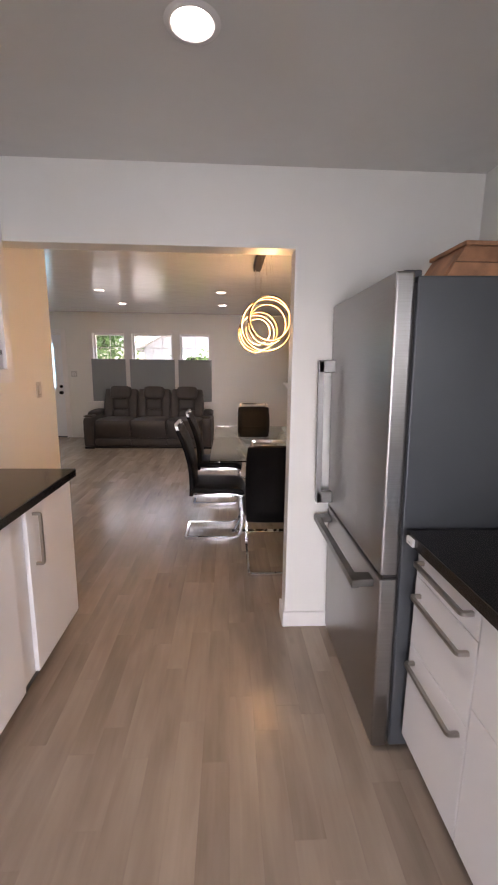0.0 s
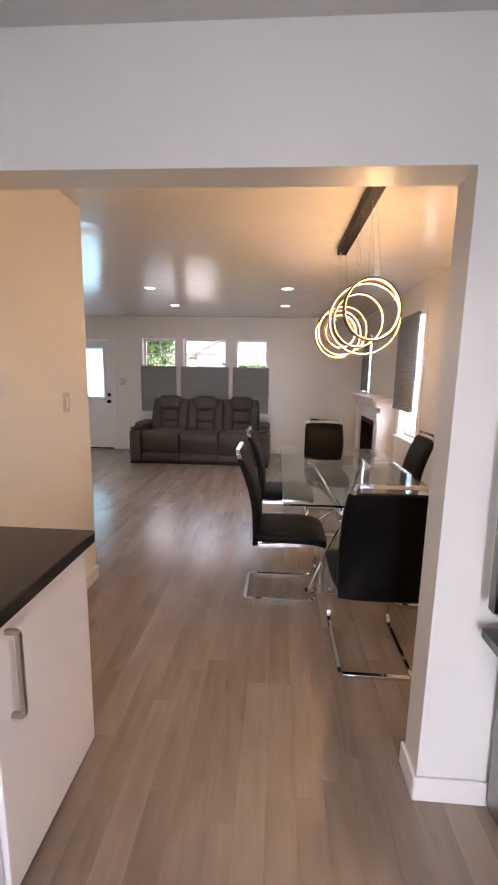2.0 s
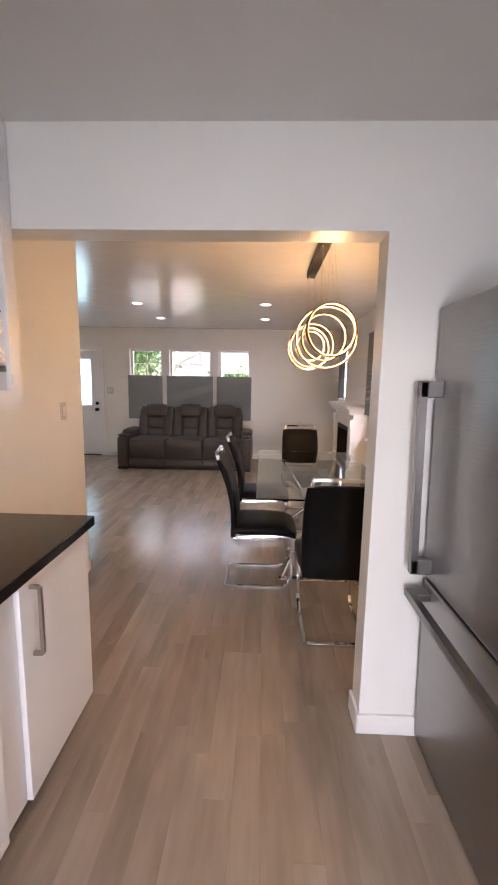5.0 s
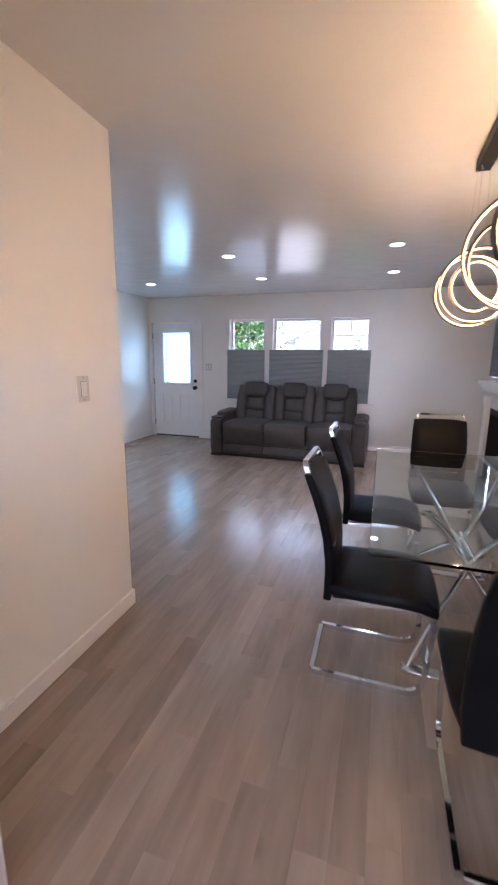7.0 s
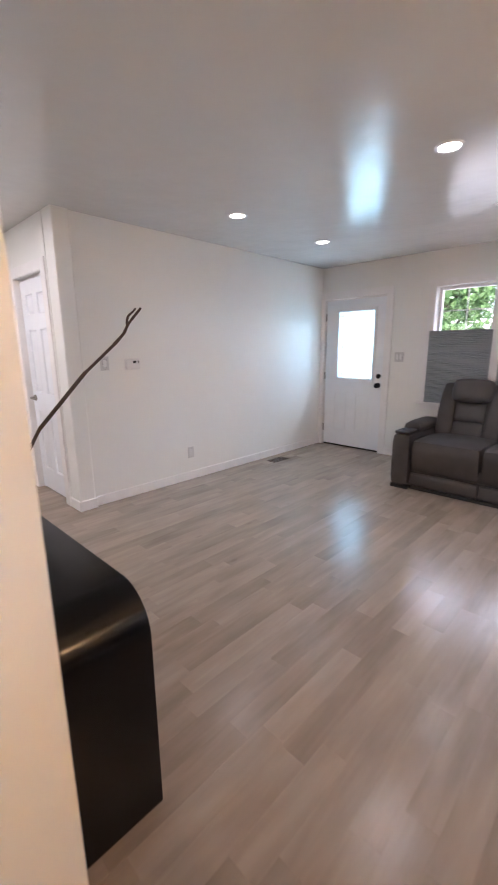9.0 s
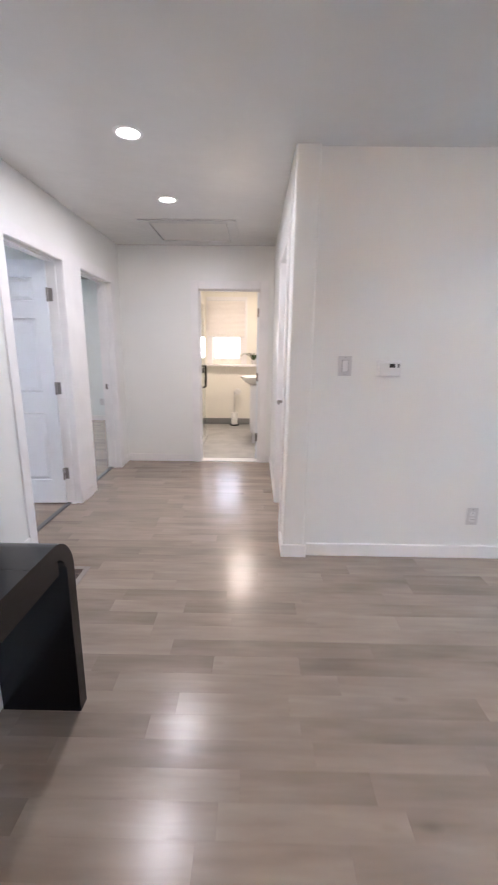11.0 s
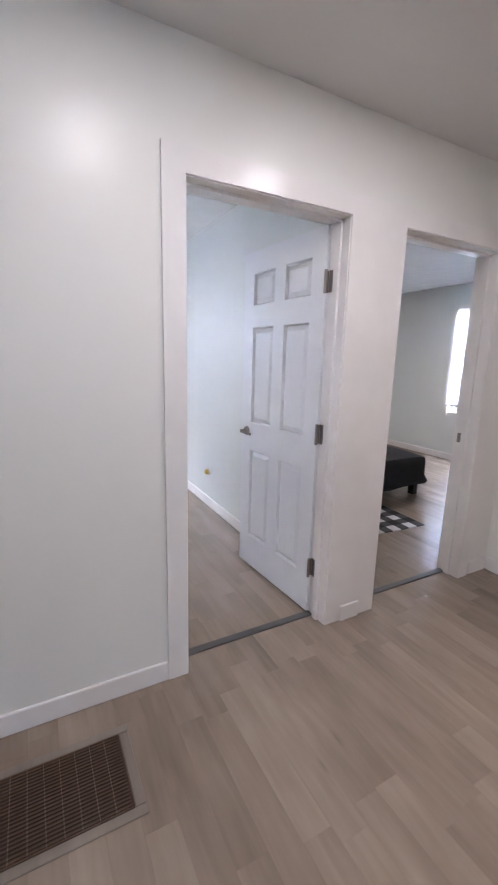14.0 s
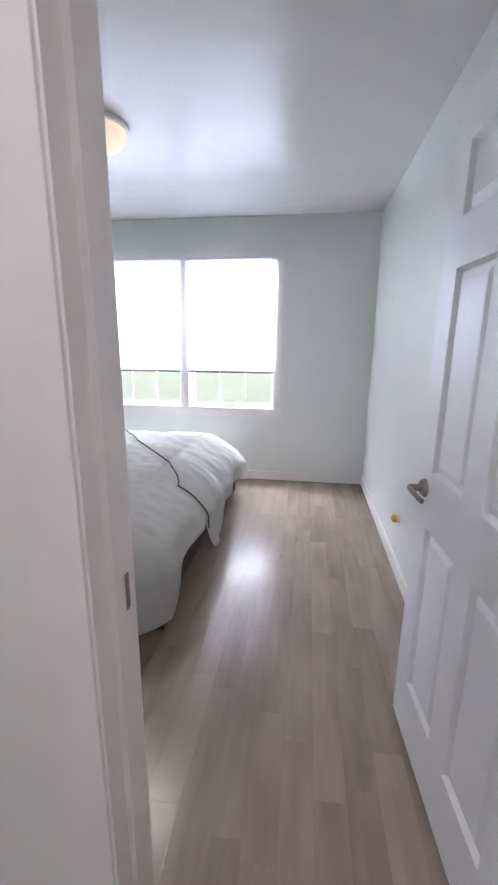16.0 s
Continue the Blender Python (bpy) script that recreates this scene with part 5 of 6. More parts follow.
def fireplace():
    f = thing("fireplace", pose(0, 0, 0), "white fireplace surround with mantel and brick firebox", "fireplace")
    xf = 1.10
    part("breast", slab('y', 6.37, 7.68, 0.0, 1.06, xf, XE, [(6.56, 7.49, -0.1, 0.87)]), TRIM, f)
    for y0, y1 in ((6.37, 6.545), (7.505, 7.68)):
        bm = bmesh.new()
        box(bm, xf - 0.03, xf - 0.0005, y0, y1, 0.0, 1.0, 0.004)
        box(bm, xf - 0.042, xf - 0.0305, y0 + 0.0, y1, 0.0, 0.14, 0.004)
        box(bm, xf - 0.042, xf - 0.0305, y0, y1, 0.89, 1.0, 0.004)
        part("pilaster", bm, TRIM, f)
    for i, (x, z0, z1) in enumerate(((1.045, 1.0605, 1.10), (1.02, 1.1005, 1.14), (0.985, 1.1405, 1.185))):
        g = 0.03 * i
        part("mantel_moulding" if i < 2 else "mantel_shelf", boxed(x, XE, 6.35 - g, 7.70 + g, z0, z1, 0.006), TRIM, f)
    bm = bmesh.new()
    for i in range(42):
        y = 6.36 + i * 0.032
        box(bm, 1.03, 1.0445, y, y + 0.018, 1.065, 1.092)
    part("dentil", bm, TRIM, f)
    bm = bmesh.new()
    box(bm, XE - 0.004, XE - 0.001, 6.561, 7.489, 0.0, 0.868)
    part("firebox_back", bm, FIREBOX_DARK, f, "black firebox back")
    for y0, y1 in ((6.561, 6.575), (7.475, 7.489)):
        part("firebox_side", boxed(1.105, XE - 0.005, y0, y1, 0.0, 0.868), FIREBOX_DARK, f)
    part("lintel_plate", boxed(1.103, 1.12, 6.576, 7.474, 0.80, 0.869), BLACK_METAL, f)
    rows = 9
    for i in range(rows):
        for j in range(4):
            y = 6.60 + j * 0.215 + (0.1 if i % 2 else 0.0)
            y1 = min(y + 0.205, 7.47)
            part("brick", boxed(XE - 0.03, XE - 0.0045, y, y1, 0.05 + i * 0.075, 0.05 + i * 0.075 + 0.063, 0.003, 1), BRICK_RED, f)
    part("hearth", boxed(0.78, 1.055, 6.37, 7.68, 0.0, 0.03, 0.004), TILE, f, "grey stone hearth")
    return f


fireplace()


def console_table():
    """Black waterfall console: one board that bends down into two side panels."""
    c = thing("console_table", pose(0, 0, 0), "glossy black waterfall console table against the wall", "console table")
    x0, x1, y0, y1, z, r, t = -3.018, -1.684, 3.828, 4.128, 0.728, 0.135, 0.055
    outer, inner = [], []
    for cx, a0, a1 in ((x0 + r, 180, 90), (x1 - r, 90, 0)):
        for i in range(9):
            a = radians(a0 + (a1 - a0) * i / 8)
            outer.append((cx + r * math.cos(a), z - r + r * math.sin(a)))
            inner.append((cx + (r - t) * math.cos(a), z - r + (r - t) * math.sin(a)))
    outer = [(x0, 0.0)] + outer + [(x1, 0.0)]
    inner = [(x0 + t, 0.0)] + inner + [(x1 - t, 0.0)]
    bm = bmesh.new()
    ro, ri = [], []
    for y in (y0, y1):
        ro.append([bm.verts.new((px, y, pz)) for px, pz in outer])
        ri.append([bm.verts.new((px, y, pz)) for px, pz in inner])
    n = len(outer)
    for i in range(n - 1):
        bm.faces.new((ro[0][i], ro[0][i + 1], ro[1][i + 1], ro[1][i]))
        bm.faces.new((ri[0][i], ri[1][i], ri[1][i + 1], ri[0][i + 1]))
        bm.faces.new((ro[0][i], ri[0][i], ri[0][i + 1], ro[0][i + 1]))
        bm.faces.new((ro[1][i], ro[1][i + 1], ri[1][i + 1], ri[1][i]))
    for k in (0, n - 1):
        bm.faces.new((ro[0][k], ro[1][k], ri[1][k], ri[0][k]))
    part("board", bm, BLACK_LACQUER, c, smooth=True)
    part("under_tray", boxed(x0 + t + 0.03, x1 - t - 0.03, y0 + 0.01, y1 - 0.012, z - t - 0.075, z - t - 0.001, 0.004), BLACK_LACQUER, c)
    part("joint_line", boxed((x0 + x1) / 2 - 0.4, (x0 + x1) / 2 - 0.398, y0 + 0.001, y1 - 0.001, z - 0.001, z + 0.0006), DARK, c)
    return c


console_table()
v_ = thing("twig_vase", pose(-2.25, 3.97, 0.7285), "slim dark vase with bare brown twigs on the console", "vase")
bm = bmesh.new()
lathe(bm, [(0.045, 0.0), (0.06, 0.06), (0.055, 0.18), (0.03, 0.27), (0.035, 0.30), (0.028, 0.30), (0.024, 0.27), (0.04, 0.1)], 24)
part("vase", bm, BLACK_LACQUER, v_, smooth=True)
rng = random.Random(4)

# one branch that forks near its end, and two short ones
branches = [([(0, 0, 0.2), (0.05, 0.10, 0.40), (0.11, 0.24, 0.575), (0.16, 0.337, 0.676), (0.16, 0.371, 0.708), (0.16, 0.387, 0.737), (0.16, 0.412, 0.764), (0.16, 0.436, 0.788), (0.16, 0.441, 0.795)], 0.0052),
            ([(0.16, 0.385, 0.735), (0.16, 0.384, 0.748), (0.16, 0.391, 0.766), (0.16, 0.402, 0.775), (0.16, 0.412, 0.782), (0.16, 0.421, 0.792)], 0.004),
            ([(0, 0, 0.2), (-0.03, 0.03, 0.36), (-0.05, 0.035, 0.50)], 0.006), ([(0, 0, 0.2), (0.03, -0.03, 0.36), (0.06, -0.05, 0.47)], 0.006)]
for pts, k in branches:
    pts = [Vector(p) for p in fillet(pts, 0.01, 2)]
    bm = bmesh.new()
    m = len(pts) - 1
    for i in range(m):
        knot = rng.uniform(0.88, 1.18)
        cyl(bm, pts[i], pts[i + 1] + (pts[i + 1] - pts[i]) * 0.1, k * (1.15 - 0.4 * i / m) * knot, k * (1.15 - 0.4 * (i + 1) / m) * rng.uniform(0.9, 1.2), 8)
    part("twig", bm, BARK, v_, "knotty bare twig", smooth=True)


# ---- bedroom ----
def bed():
    b = thing("bed", pose(0, 0, 0), "bed with a white piped duvet over a dark brown frame", "bed")
    x0, x1, y0, y1 = -4.00, -2.47, 0.05, 2.24
    part("side_rail", boxed(x0 + 0.04, x0 + 0.075, y0 + 0.04, y1 - 0.16, 0.06, 0.27, 0.006), BEDWOOD, b)
    part("side_rail", boxed(x1 - 0.075, x1 - 0.04, y0 + 0.04, y1 - 0.16, 0.06, 0.27, 0.006), BEDWOOD, b)
    part("foot_rail", boxed(x0 + 0.04, x1 - 0.04, y1 - 0.159, y1 - 0.125, 0.06, 0.27, 0.006), BEDWOOD, b)
    for x in (x0 + 0.06, x1 - 0.06):
        for y in (y0 + 0.06, y1 - 0.17):
            part("leg", boxed(x - 0.03, x + 0.03, y - 0.03, y + 0.03, 0.0, 0.0595), BEDWOOD, b)
    part("mattress", cushioned(x0 + 0.12, x1 - 0.12, y0 + 0.04, y1 - 0.17, 0.2, 0.44, 0.05, 0.01), DUVET, b, smooth=True)
    # duvet: flat top, rounded shoulders, an uneven hem that falls lower at the foot and at a folded flap
    xa, xb, yt, zt, sh_x, sh_z = -3.72, -2.75, 1.98, 0.578, 0.33, 0.25

    def hem(c):
        h = 0.335 - 0.19 / (1 + math.exp(-(c - 2.10) * 15))
        h -= 0.29 * math.exp(-((c - 1.32) / 0.15) ** 4)
        return h - 0.09 / (1 + math.exp((c - 1.12) * 30)) - 0.08 / (1 + math.exp((c - 0.38) * 14))

    def line(a):
        """Where the edge of the folded-back upper layer runs."""
        return max(0.22, min(1.48, 0.22 + 1.27 * (-2.92 - a)))

    def layer(a, c):
        return 0.016 / (1 + math.exp((c - line(a)) * 60))

    def cloth(f, c):
        """A point of the duvet; f runs across from -1 (west hem) to 1 (east hem), c along the bed."""
        ends = 0.47 + 0.335 - hem(min(c, 2.3))
        v = max(0.0, c - yt)
        a = xa + (xb - xa) * (f + 0.5) if abs(f) <= 0.5 else (xa if f < 0 else xb)
        u = max(0.0, abs(f) - 0.5) * 2 * ends
        r = math.hypot(u, v)
        th = min(math.pi / 2, r / 0.30)
        lin = min(1.0, r / 0.47)
        out = sh_x * (0.5 * math.sin(th) + 0.5 * lin)
        z = zt - sh_z * (0.5 * (1 - math.cos(th)) + 0.5 * lin) - min(0.24, max(0.0, r - 0.47)) * 0.97
        k = min(1.0, max(0.0, (r - 0.18) / 0.25))
        fold = (0.014 * math.sin(c * 19 + 2.0 * math.sin(c * 5)) + 0.006 * math.sin(c * 8)) * (1 - min(1.0, v / 0.25)) + 0.010 * math.sin(a * 17) * min(1.0, v / 0.25)
        out += k * fold + 0.10 * min(0.2, max(0.0, r - 0.55))
        du, dv = (u / r, v / r) if r > 0 else (0.0, 0.0)
        x = a - (out * du if f < 0 else -out * du)
        y = min(c, yt) + out * dv
        puff = 0.014 * noise.noise(Vector((a * 5 + u * 3, c * 5, 0))) + 0.010 * noise.noise(Vector((a * 13 + u * 9, c * 13, 3)))
        z += (puff + layer(a - u, c)) * (1 - 0.6 * k)
        x -= k * (layer(a - u, c) + 0.5 * puff) if f < 0 else 0.0
        z -= 0.07 * max(0.0, 1 - (c - 0.05) / 0.35) ** 2
        return Vector((x, y, max(0.03, z)))

    nx, ny = 120, 150
    bm = bmesh.new()
    vs = [[bm.verts.new(cloth(-1 + 2 * i / nx, y0 + (y1 + 0.42 - y0) * j / ny)) for i in range(nx + 1)] for j in range(ny + 1)]
    for j in range(ny):
        for i in range(nx):
            bm.faces.new((vs[j][i], vs[j][i + 1], vs[j + 1][i + 1], vs[j + 1][i]))
    bmesh.ops.solidify(bm, geom=bm.faces[:], thickness=0.018)
    dv = part("duvet", bm, DUVET, b, "white quilted duvet hanging over the sides", smooth=True)
    up = Vector((-0.004, 0, 0.011))
    dp = [cloth(0.32 - 0.82 * t, line(xa + (xb - xa) * (0.82 - 0.82 * t))) + up for t in [i / 24 for i in range(25)]]
    dp += [cloth(-0.5 - 0.5 * t, line(xa - 0.72 * t)) + Vector((-0.004 - 0.008 * t, 0, 0.011 - 0.006 * t)) for t in [i / 14 for i in range(1, 15)]]
    part("piping", swept(dp, 0.010, 0.010, 6), PIPING, dv, "thin dark piping")
    return b


bed()
d_ = thing("dome_light", pose(-3.46, 1.40, HB), "round cream flush dome ceiling light, lit", "ceiling light")
bm = bmesh.new()
lathe(bm, [(0.165, 0.0), (0.165, -0.02), (0.15, -0.025)], 32)
part("base", bm, PLASTIC, d_, smooth=True)
bm = bmesh.new()
lathe(bm, [(0.15, -0.022), (0.148, -0.06), (0.12, -0.095), (0.06, -0.115), (0.0, -0.12)], 32)
part("dome", bm, DOME_ON, d_, "glowing cream dome", smooth=True)
d_ = copy_thing(d_, pose(-7.28, 1.08, HB))
for x, y in ((-3.46, 1.40), (-7.28, 1.08)):
    dl = bpy.data.lights.new("dome_lamp", 'AREA')
    dl.shape, dl.size, dl.energy, dl.color = 'DISK', 0.24, W_DOME * (1.1 if x < -5 else 0.6), (1.0, 0.93, 0.84)
    new("dome_lamp", dl).matrix_world = pose(x, y, HB - 0.13)

# ---- small bedroom ----
b2 = thing("low_bed", pose(0, 0, 0), "low black-draped bed on short block legs", "bed")
bm = bmesh.new()
cushion(bm, -7.47, -6.30, 0.2, 1.98, 0.11, 0.46, 0.10, 0.01)
for v in bm.verts:
    if v.co.z < 0.2:
        v.co.z += 0.012 * math.sin(v.co.x * 23) + 0.012 * math.sin(v.co.y * 19)
        k = 0.03
        v.co.x += math.copysign(k, v.co.x + 6.88)
        v.co.y += math.copysign(k, v.co.y - 1.1)
part("bedspread", bm, BLACK_CLOTH, b2, "black bedspread", smooth=True)
for x in (-7.37, -6.40):
    for y in (0.32, 1.88):
        part("leg", boxed(x - 0.035, x + 0.035, y - 0.035, y + 0.035, 0.0, 0.16, 0.006), BLACK_METAL, b2)
rg_ = thing("checkered_rug", pose(-6.30, 2.26, 0.001, 0, 0, -3), "black, grey and white buffalo-check rug", "rug")
sq = 0.09
for i in range(-5, 5):
    for j in range(-3, 3):
        k = (i % 2) + (j % 2)
        part("check", boxed(i * sq, (i + 1) * sq, j * sq, (j + 1) * sq, 0.0, 0.008), (RUG_WHITE, RUG_GREY, RUG_BLACK)[k], rg_)

# ---- bathroom ----
tl = thing("toilet", pose(-8.70, 3.68, 0, 0, 0, 90), "white ceramic toilet behind the glass panel", "toilet")
bm = bmesh.new()
lathe(bm, [(0.11, 0.0), (0.12, 0.08), (0.11, 0.2), (0.17, 0.34), (0.19, 0.39), (0.16, 0.40), (0.10, 0.30), (0.0, 0.28)], 28)
for v in bm.verts:
    v.co.x *= 1.25
part("bowl", bm, CERAMIC, tl, smooth=True)
bm = bmesh.new()
lathe(bm, [(0.19, 0.402), (0.195, 0.415), (0.18, 0.425), (0.0, 0.428)], 28)
for v in bm.verts:
    v.co.x *= 1.25
part("lid", bm, CERAMIC, tl, smooth=True)
part("cistern", boxed(-0.365, -0.19, -0.19, 0.19, 0.39, 0.74, 0.03, 3), CERAMIC, tl, smooth=True)
part("cistern_lid", boxed(-0.37, -0.18, -0.2, 0.2, 0.741, 0.775, 0.01), CERAMIC, tl)

sh = thing("glass_screen", pose(0, 0, 0), "clear glass shower panel with dark fittings", "shower screen")
p_ = part("pane", boxed(-7.86, -6.75, 4.03, 4.038, 0.046, 1.95), glass("shower_glass", (0.88, 0.97, 0.92)), sh, "clear greenish glass")
p_.visible_shadow = False
part("kerb", boxed(-7.88, -6.74, 4.005, 4.063, 0.004, 0.045, 0.006), CERAMIC, sh, "white kerb")
bm = bmesh.new()
box(bm, -7.69, -7.57, 4.0385, 4.046, 1.00, 1.075, 0.003)
for x in (-7.685, -7.575):
    sweep(bm, fillet([(x, 4.039, 0.80), (x, 4.075, 0.80), (x, 4.075, 1.10), (x, 4.039, 1.10)], 0.01), 0.016, 0.016, 6, up=(1, 0, 0))
part("handle", bm, BLACK_METAL, sh, "dark shower handle")
sp = thing("wall_shower", pose(-8.98, 3.62, 1.98), "chrome shower head on a wall arm", "shower head")
part("arm", swept(fillet([(0, 0, 0.05), (0.12, 0.0, 0.08), (0.2, 0.0, 0.0)], 0.05), 0.018, 0.018, 8), CHROME, sp)
part("rose", rod((0.2, 0, 0.0), (0.215, 0, -0.03), 0.02, 0.05, 18), CHROME, sp)

vn = thing("vanity", pose(0, 0, 0), "white vanity with a ceramic basin and chrome tap", "vanity")
part("cabinet", boxed(-8.05, -7.45, 4.74, 5.275, 0.16, 0.84, 0.004), CABINET, vn)
for x in (-8.02, -7.50):
    for y in (4.78, 5.24):
        part("leg", boxed(x - 0.02, x + 0.02, y - 0.02, y + 0.02, 0.004, 0.1595), CABINET, vn)
part("door", boxed(-8.03, -7.755, 4.72, 4.739, 0.18, 0.82, 0.003), CABINET, vn)
part("door", boxed(-7.745, -7.47, 4.72, 4.739, 0.18, 0.82, 0.003), CABINET, vn)
bm = bmesh.new()
lathe(bm, [(0.10, 0.0), (0.16, 0.03), (0.235, 0.10), (0.245, 0.115), (0.225, 0.112), (0.15, 0.045), (0.0, 0.03)], 32, pose(-7.72, 4.80, 0.841) @ Matrix.Diagonal((1.15, 0.95, 1, 1)))
part("basin", bm, CERAMIC, vn, "white ceramic basin", smooth=True)
bm = bmesh.new()
sweep(bm, fillet([(-7.72, 5.14, 0.84), (-7.72, 5.14, 1.10), (-7.72, 4.94, 1.10), (-7.72, 4.93, 1.06)], 0.05), 0.02, 0.02, 8, up=(1, 0, 0.01))
cyl(bm, (-7.72, 5.14, 0.84), (-7.72, 5.14, 0.87), 0.026, n=16)
sweep(bm, [(-7.72, 5.15, 1.10), (-7.66, 5.16, 1.14)], 0.012, 0.008, 6)
part("tap", bm, BLACK_METAL, vn, "dark bathroom tap", smooth=True)

pl = thing("potted_plant", pose(-8.94, 4.76, 1.0755), "small green strap-leaved plant in a white pot on the ledge", "plant")
bm = bmesh.new()
lathe(bm, [(0.0, 0.0), (0.032, 0.0), (0.042, 0.08), (0.038, 0.08), (0.035, 0.065), (0.0, 0.065)], 20)
part("pot", bm, CERAMIC, pl, smooth=True)
for i in range(11):
    a, reach, rise = i * 2.4, 0.12 + 0.012 * (i % 4), 0.20 - 0.012 * (i % 5)
    pts = [Vector((0.01 + math.cos(a) * 0.042 * t, math.sin(a) * reach * t * 1.7, 0.06 + rise * 0.7 * math.sin(t * 2.5))) for t in [k / 7 for k in range(8)]]
    bm = bmesh.new()
    rows_ = []
    for k, p in enumerate(pts):
        w = 0.013 * math.sin(math.pi * (0.12 + 0.86 * k / 7))
        sd = Vector((-math.sin(a), math.cos(a), 0)) * w
        rows_.append([bm.verts.new(p - sd), bm.verts.new(p - Vector((0, 0, 0.004))), bm.verts.new(p + sd)])
    for p, q in zip(rows_, rows_[1:]):
        for j in (0, 1):
            bm.faces.new((p[j], p[j + 1], q[j + 1], q[j]))
    bmesh.ops.solidify(bm, geom=bm.faces[:], thickness=0.0012)
    part("leaf", bm, LEAF_HOUSE, pl, smooth=True)

ps = thing("paper_stand", pose(-8.89, 4.43, 0.004), "chrome toilet paper stand with spare rolls", "paper holder")
part("base", rod((0, 0, 0), (0, 0, 0.012), 0.085, n=24), BLACK_METAL, ps)
part("post", rod((0, 0, 0.012), (0, 0, 0.62), 0.008, n=10), CHROME, ps)
for z in (0.02, 0.125):
    bm = bmesh.new()
    lathe(bm, [(0.02, z), (0.055, z), (0.056, z + 0.1), (0.02, z + 0.1)], 24)
    part("spare_roll", bm, PAPER, ps, smooth=True)
bm = bmesh.new()
lathe(bm, [(0.02, -0.05), (0.052, -0.05), (0.052, 0.05), (0.02, 0.05)], 24, pose(0.0, 0.06, 0.60, 0, 90, 0) @ pose(0, 0, 0))
part("roll", bm, PAPER, ps, smooth=True)
part("arm", rod((0, 0, 0.60), (0.0, 0.13, 0.60), 0.006, n=8), CHROME, ps)
for z in (0.14, 0.26):
    pts = [(0.075 * math.cos(a * math.pi / 12), 0.075 * math.sin(a * math.pi / 12), z) for a in range(24)]
    part("cage_ring", swept(pts, 0.005, 0.005, 5, closed=True), CHROME, ps)
bl = bpy.data.lights.new("bath_lamp", 'AREA')
bl.shape, bl.size, bl.energy, bl.color = 'DISK', 0.2, W_BATHL, (1.0, 0.83, 0.64)
new("bath_lamp", bl).matrix_world = pose(-7.8, 4.6, H - 0.06)
bc = thing("ceiling_lamp", pose(-7.8, 4.6, H), "round warm bathroom ceiling light", "ceiling light")
bm = bmesh.new()
lathe(bm, [(0.14, 0.0), (0.14, -0.03), (0.10, -0.045), (0.0, -0.048)], 28)
part("dome", bm, DOME_ON, bc, smooth=True)

# ---- outside the front windows ----
def house_opposite():
    h = thing("house", pose(1.6, 20.5, -0.35), "white gabled house across the drive", "house")
    part("wall", slab('x', -5.6, 6, 0, 2.7, 0, 7, [(-3.6, -2.2, 0.9, 2.2), (2.4, 3.8, 0.9, 2.2)]), SIDING, h)
    bm = bmesh.new()
    f = [bm.verts.new(v) for v in ((-5.6, 0, 2.7), (6, 0, 2.7), (0.2, 0, 5.6))]
    g = [bm.verts.new(v) for v in ((-5.6, 0.2, 2.7), (6, 0.2, 2.7), (0.2, 0.2, 5.6))]
    bm.faces.new(f)
    bm.faces.new(g[::-1])
    for i in range(3):
        bm.faces.new((f[i], f[(i + 1) % 3], g[(i + 1) % 3], g[i]))
    part("gable", bm, SIDING, h)
    for s in (-1, 1):
        e = -6.1 if s < 0 else 6.5
        part("roof", swept([(e, 3.3, 2.52), (0.2, 3.3, 5.72)], 7.6, 0.14, 4), PALE_ROOF, h)
    for x0, x1 in ((-3.6, -2.2), (2.4, 3.8)):
        part("window", boxed(x0, x1, 0.1, 0.16, 0.9, 2.2), DARK, h)
    return h


house_opposite()


def tree(x, y, height, spread, seed, label):
    """Tapered trunk, limbs, and a crown of many leaf clumps with gaps."""
    rg = random.Random(seed)
    t = thing("tree", pose(x, y, -0.35), label, "tree")
    bm = bmesh.new()
    cyl(bm, (0, 0, 0), (0.05, 0.03, height * 0.5), 0.16, 0.09, 10)
    tips = []
    for i in range(9):
        a = rg.uniform(0, 6.28)
        z0 = height * rg.uniform(0.25, 0.5)
        e = Vector((math.cos(a) * spread * rg.uniform(0.4, 0.8), math.sin(a) * spread * rg.uniform(0.4, 0.8), height * rg.uniform(0.45, 0.85)))
        cyl(bm, (0.03, 0.02, z0), e, 0.06, 0.02, 7)
        tips.append(e)
    part("trunk", bm, BARK_TREE, t)
    verts, faces = [], []
    for i in range(5200):
        c = rg.choice(tips) + Vector((rg.gauss(0, spread * 0.3), rg.gauss(0, spread * 0.3), rg.gauss(0, height * 0.13)))
        s = rg.uniform(0.05, 0.12)
        u = Vector((rg.uniform(-1, 1), rg.uniform(-1, 1), rg.uniform(-1, 1))).normalized()
        w = u.orthogonal().normalized()
        k = len(verts)
        verts += [c - u * s, c + w * s * 0.45, c + u * s, c - w * s * 0.45]
        faces.append((k, k + 1, k + 2, k + 3))
    me = bpy.data.meshes.new("crown")
    me.from_pydata([tuple(v) for v in verts], [], faces)
    me.materials.append(LEAF)
    o = new("crown", me)
    o.parent = t
    return t


tree(-5.2, 15.0, 5.2, 1.45, 3, "leafy green garden tree")
tree(-6.8, 17.0, 5.5, 2.2, 5, "leafy green garden tree")
for i, (x, y) in enumerate(((-0.6, 13.2), (0.5, 13.6), (-1.6, 13.4))):
    tree(x, y + 1.5, 1.75 if i else 1.95, 0.7, 20 + i, "low green garden shrub")

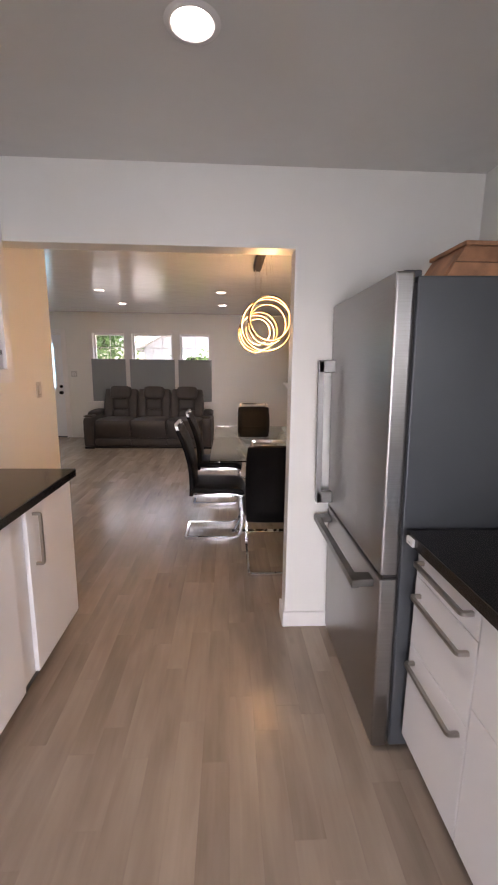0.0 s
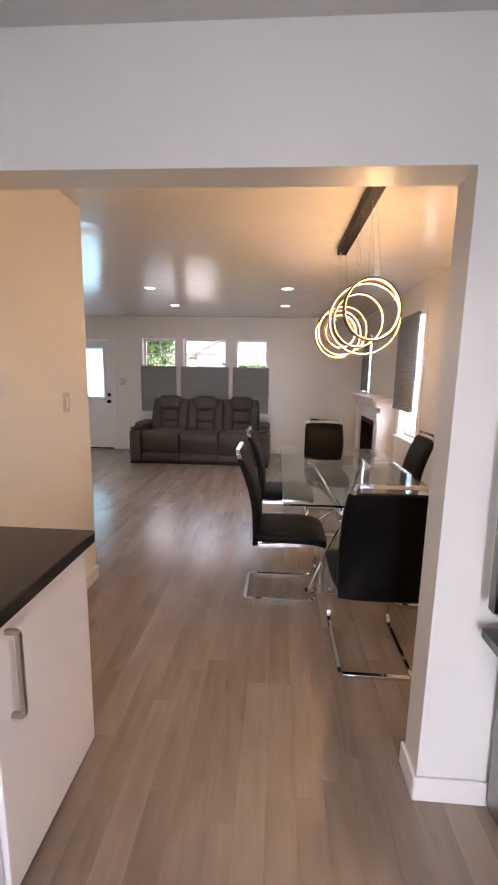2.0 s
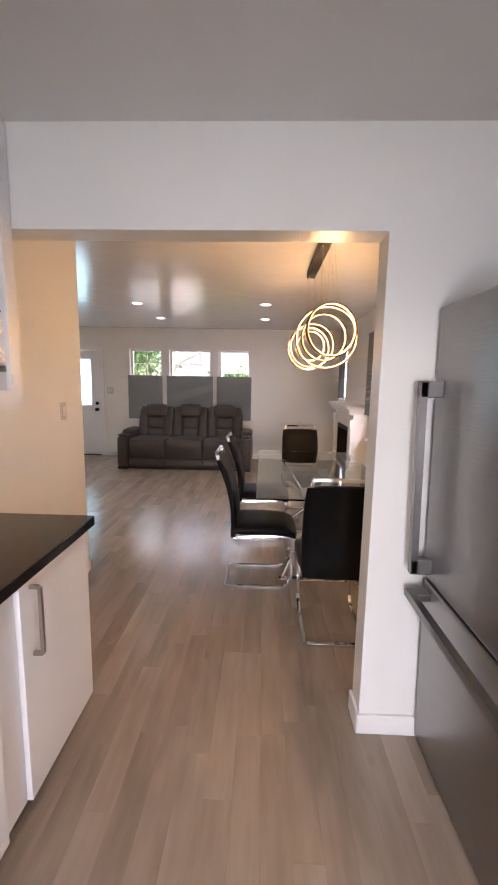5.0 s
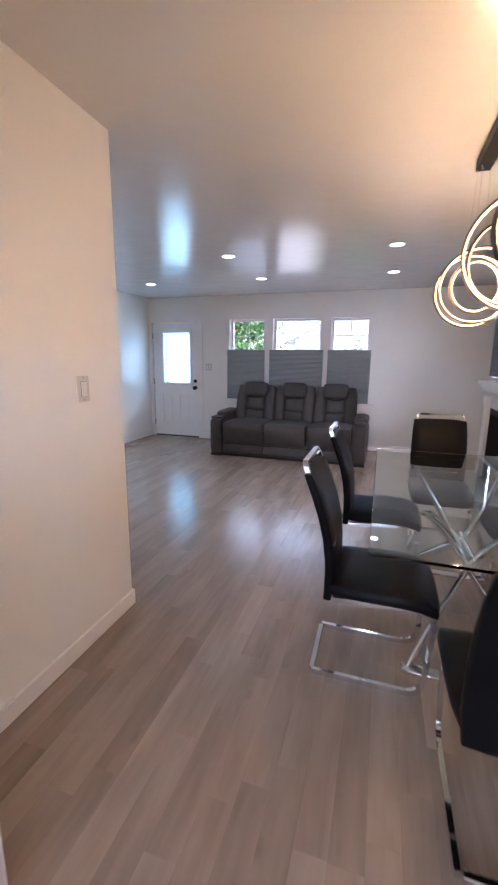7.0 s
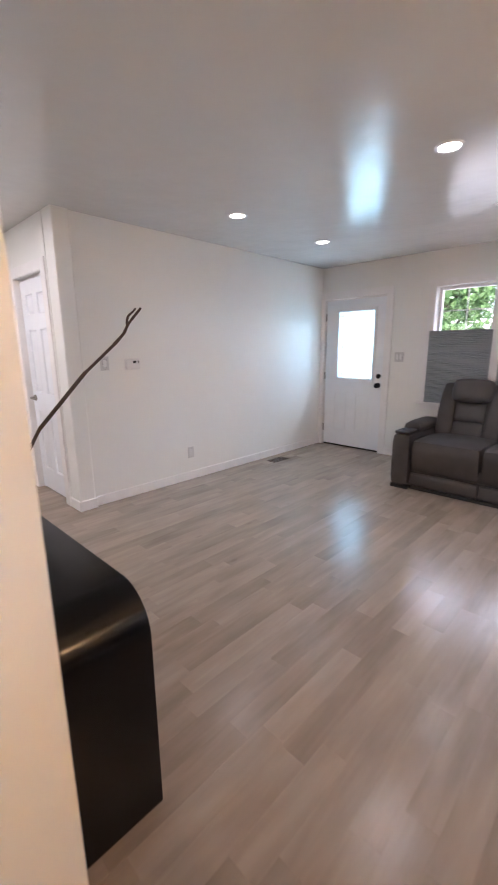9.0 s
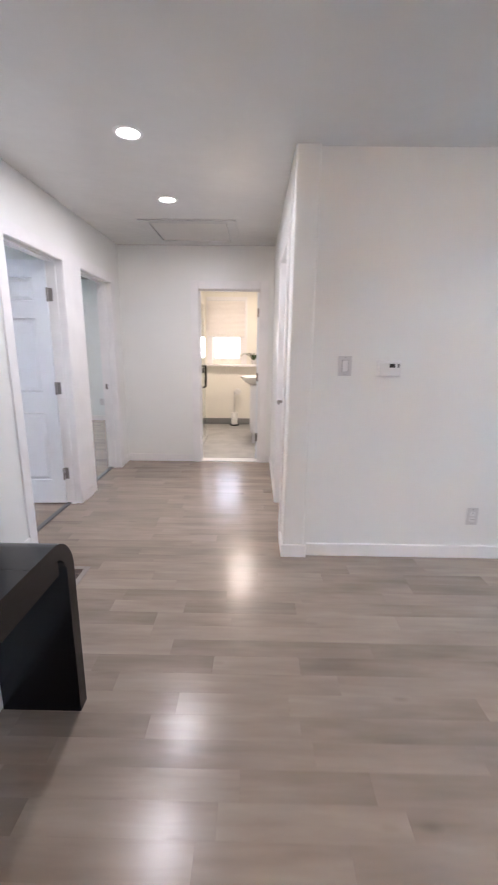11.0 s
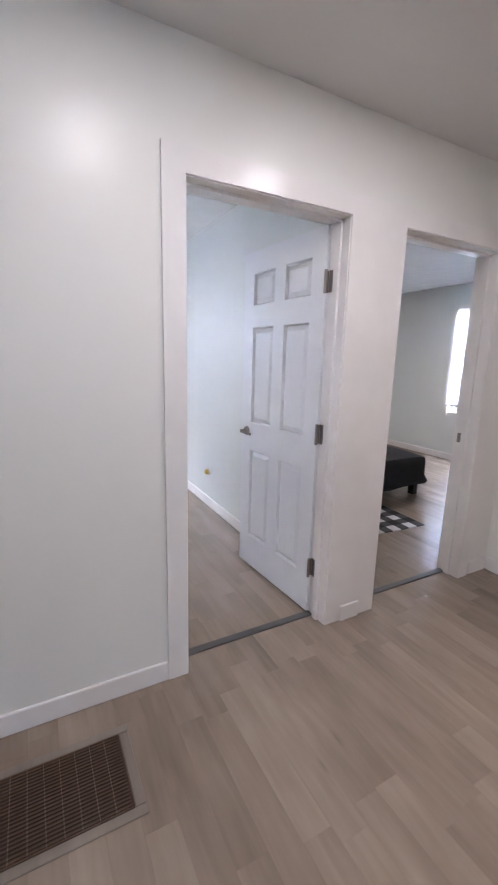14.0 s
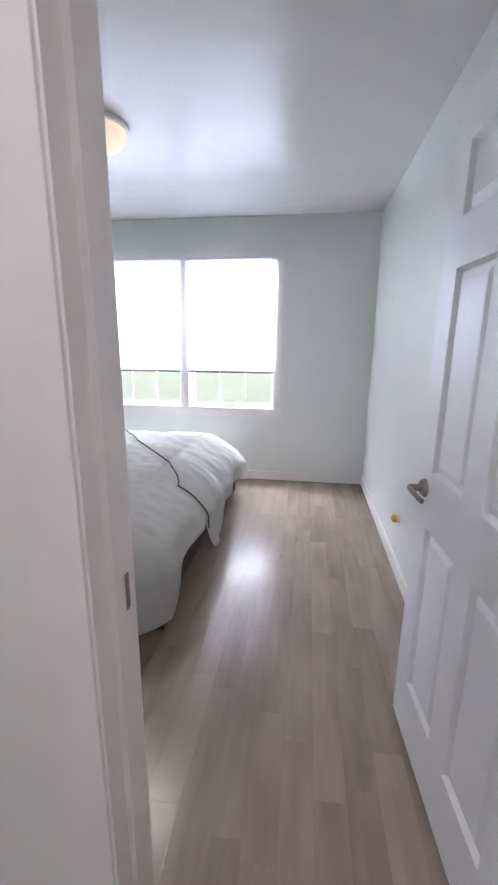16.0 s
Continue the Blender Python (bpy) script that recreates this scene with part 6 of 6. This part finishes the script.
# ---- floor strips: vinyl oak laid along y, each a piece of the floor ----
PW = 0.102
FLOOR_REST = wood_floor("plank_vinyl_joined", FLOOR_DARK, FLOOR_LIGHT, 0.225, per_island=True)


def planks(rects, parent, seed, near, limit=300):
    """Lays strips over the union of oblongs (x0, x1, y0, y1). Those over the oblongs in near are parts of their own, the rest is joined."""
    rg = random.Random(seed)
    lo, hi = min(r[0] for r in rects), max(r[1] for r in rects)
    pieces = []
    for k in range(math.floor(lo / PW), math.ceil(hi / PW)):
        xa, xb = k * PW, (k + 1) * PW
        cx = (xa + xb) / 2
        merged = []
        for s in sorted([r[2], r[3]] for r in rects if r[0] <= cx <= r[1]):
            if merged and s[0] <= merged[-1][1] + 0.01:
                merged[-1][1] = max(merged[-1][1], s[1])
            else:
                merged.append(list(s))
        for a, b in merged:
            c = a
            while c < b:
                d = min(b, c + rg.uniform(0.38, 0.95) * (0.4 if c == a else 1.0))
                if b - d < 0.15:
                    d = b
                pieces.append((xa, xb, c, d))
                c = d
    g, e, top, low = 0.00008, 0.0004, 0.0, -0.005
    single, verts, faces = 0, [], []
    quads = [(8, 9, 10, 11), (4, 5, 9, 8), (5, 6, 10, 9), (6, 7, 11, 10), (7, 4, 8, 11), (0, 1, 5, 4), (1, 2, 6, 5), (2, 3, 7, 6), (3, 0, 4, 7)]
    for xa, xb, c, d in pieces:
        x0, x1, y0, y1 = xa + g, xb - g, c + g, d - g
        corners = ((x0, y0), (x1, y0), (x1, y1), (x0, y1))
        v = [(x, y, low) for x, y in corners] + [(x, y, top - 0.00025) for x, y in corners]
        v += [(x0 + e, y0 + e, top), (x1 - e, y0 + e, top), (x1 - e, y1 - e, top), (x0 + e, y1 - e, top)]
        cx, cy = (x0 + x1) / 2, (y0 + y1) / 2
        if single < limit and any(r[0] <= cx <= r[1] and r[2] <= cy <= r[3] for r in near):
            me = bpy.data.meshes.new("plank")
            me.from_pydata(v, [], quads)
            me.materials.append(FLOOR)
            new("plank", me).parent = parent
            single += 1
        else:
            k = len(verts)
            verts += v
            faces += [tuple(k + i for i in q) for q in quads]
    me = bpy.data.meshes.new("planks")
    me.from_pydata(verts, [], faces)
    me.materials.append(FLOOR_REST)
    o = new("planks", me)
    o.parent = parent
    tagged(o, kind="stuff")


planks([(-1.5, 1.26, -2.65, 2.5), (-1.5, 1.34, 2.4, 3.9), (-4.3, 1.34, 3.75, 8.70), (-6.55, -3.1, 3.149, 5.03)], FLOOR_OB, 1,
       [(-1.0, 0.6, 0.9, 4.5), (-4.6, -1.9, 3.3, 5.3)])
bed_floor = structure("floor_bedroom", boxed(-5.22, -1.6, -0.28, 3.19, -0.0058, -0.0052), DARK, "grey-brown vinyl oak strip floor in the bedroom", "floor")
planks([(-5.3, -1.6, -0.3, 3.145)], bed_floor, 2, [(-5.2, -3.6, 0.4, 3.2)])
small_floor = structure("floor_small_bedroom", boxed(-9.2, -5.34, -0.8, 3.19, -0.0058, -0.0052), DARK, "grey-brown vinyl oak strip floor in the small bedroom", "floor")
planks([(-9.3, -5.32, -0.85, 3.145)], small_floor, 3, [(-6.6, -5.4, 2.0, 3.2)])
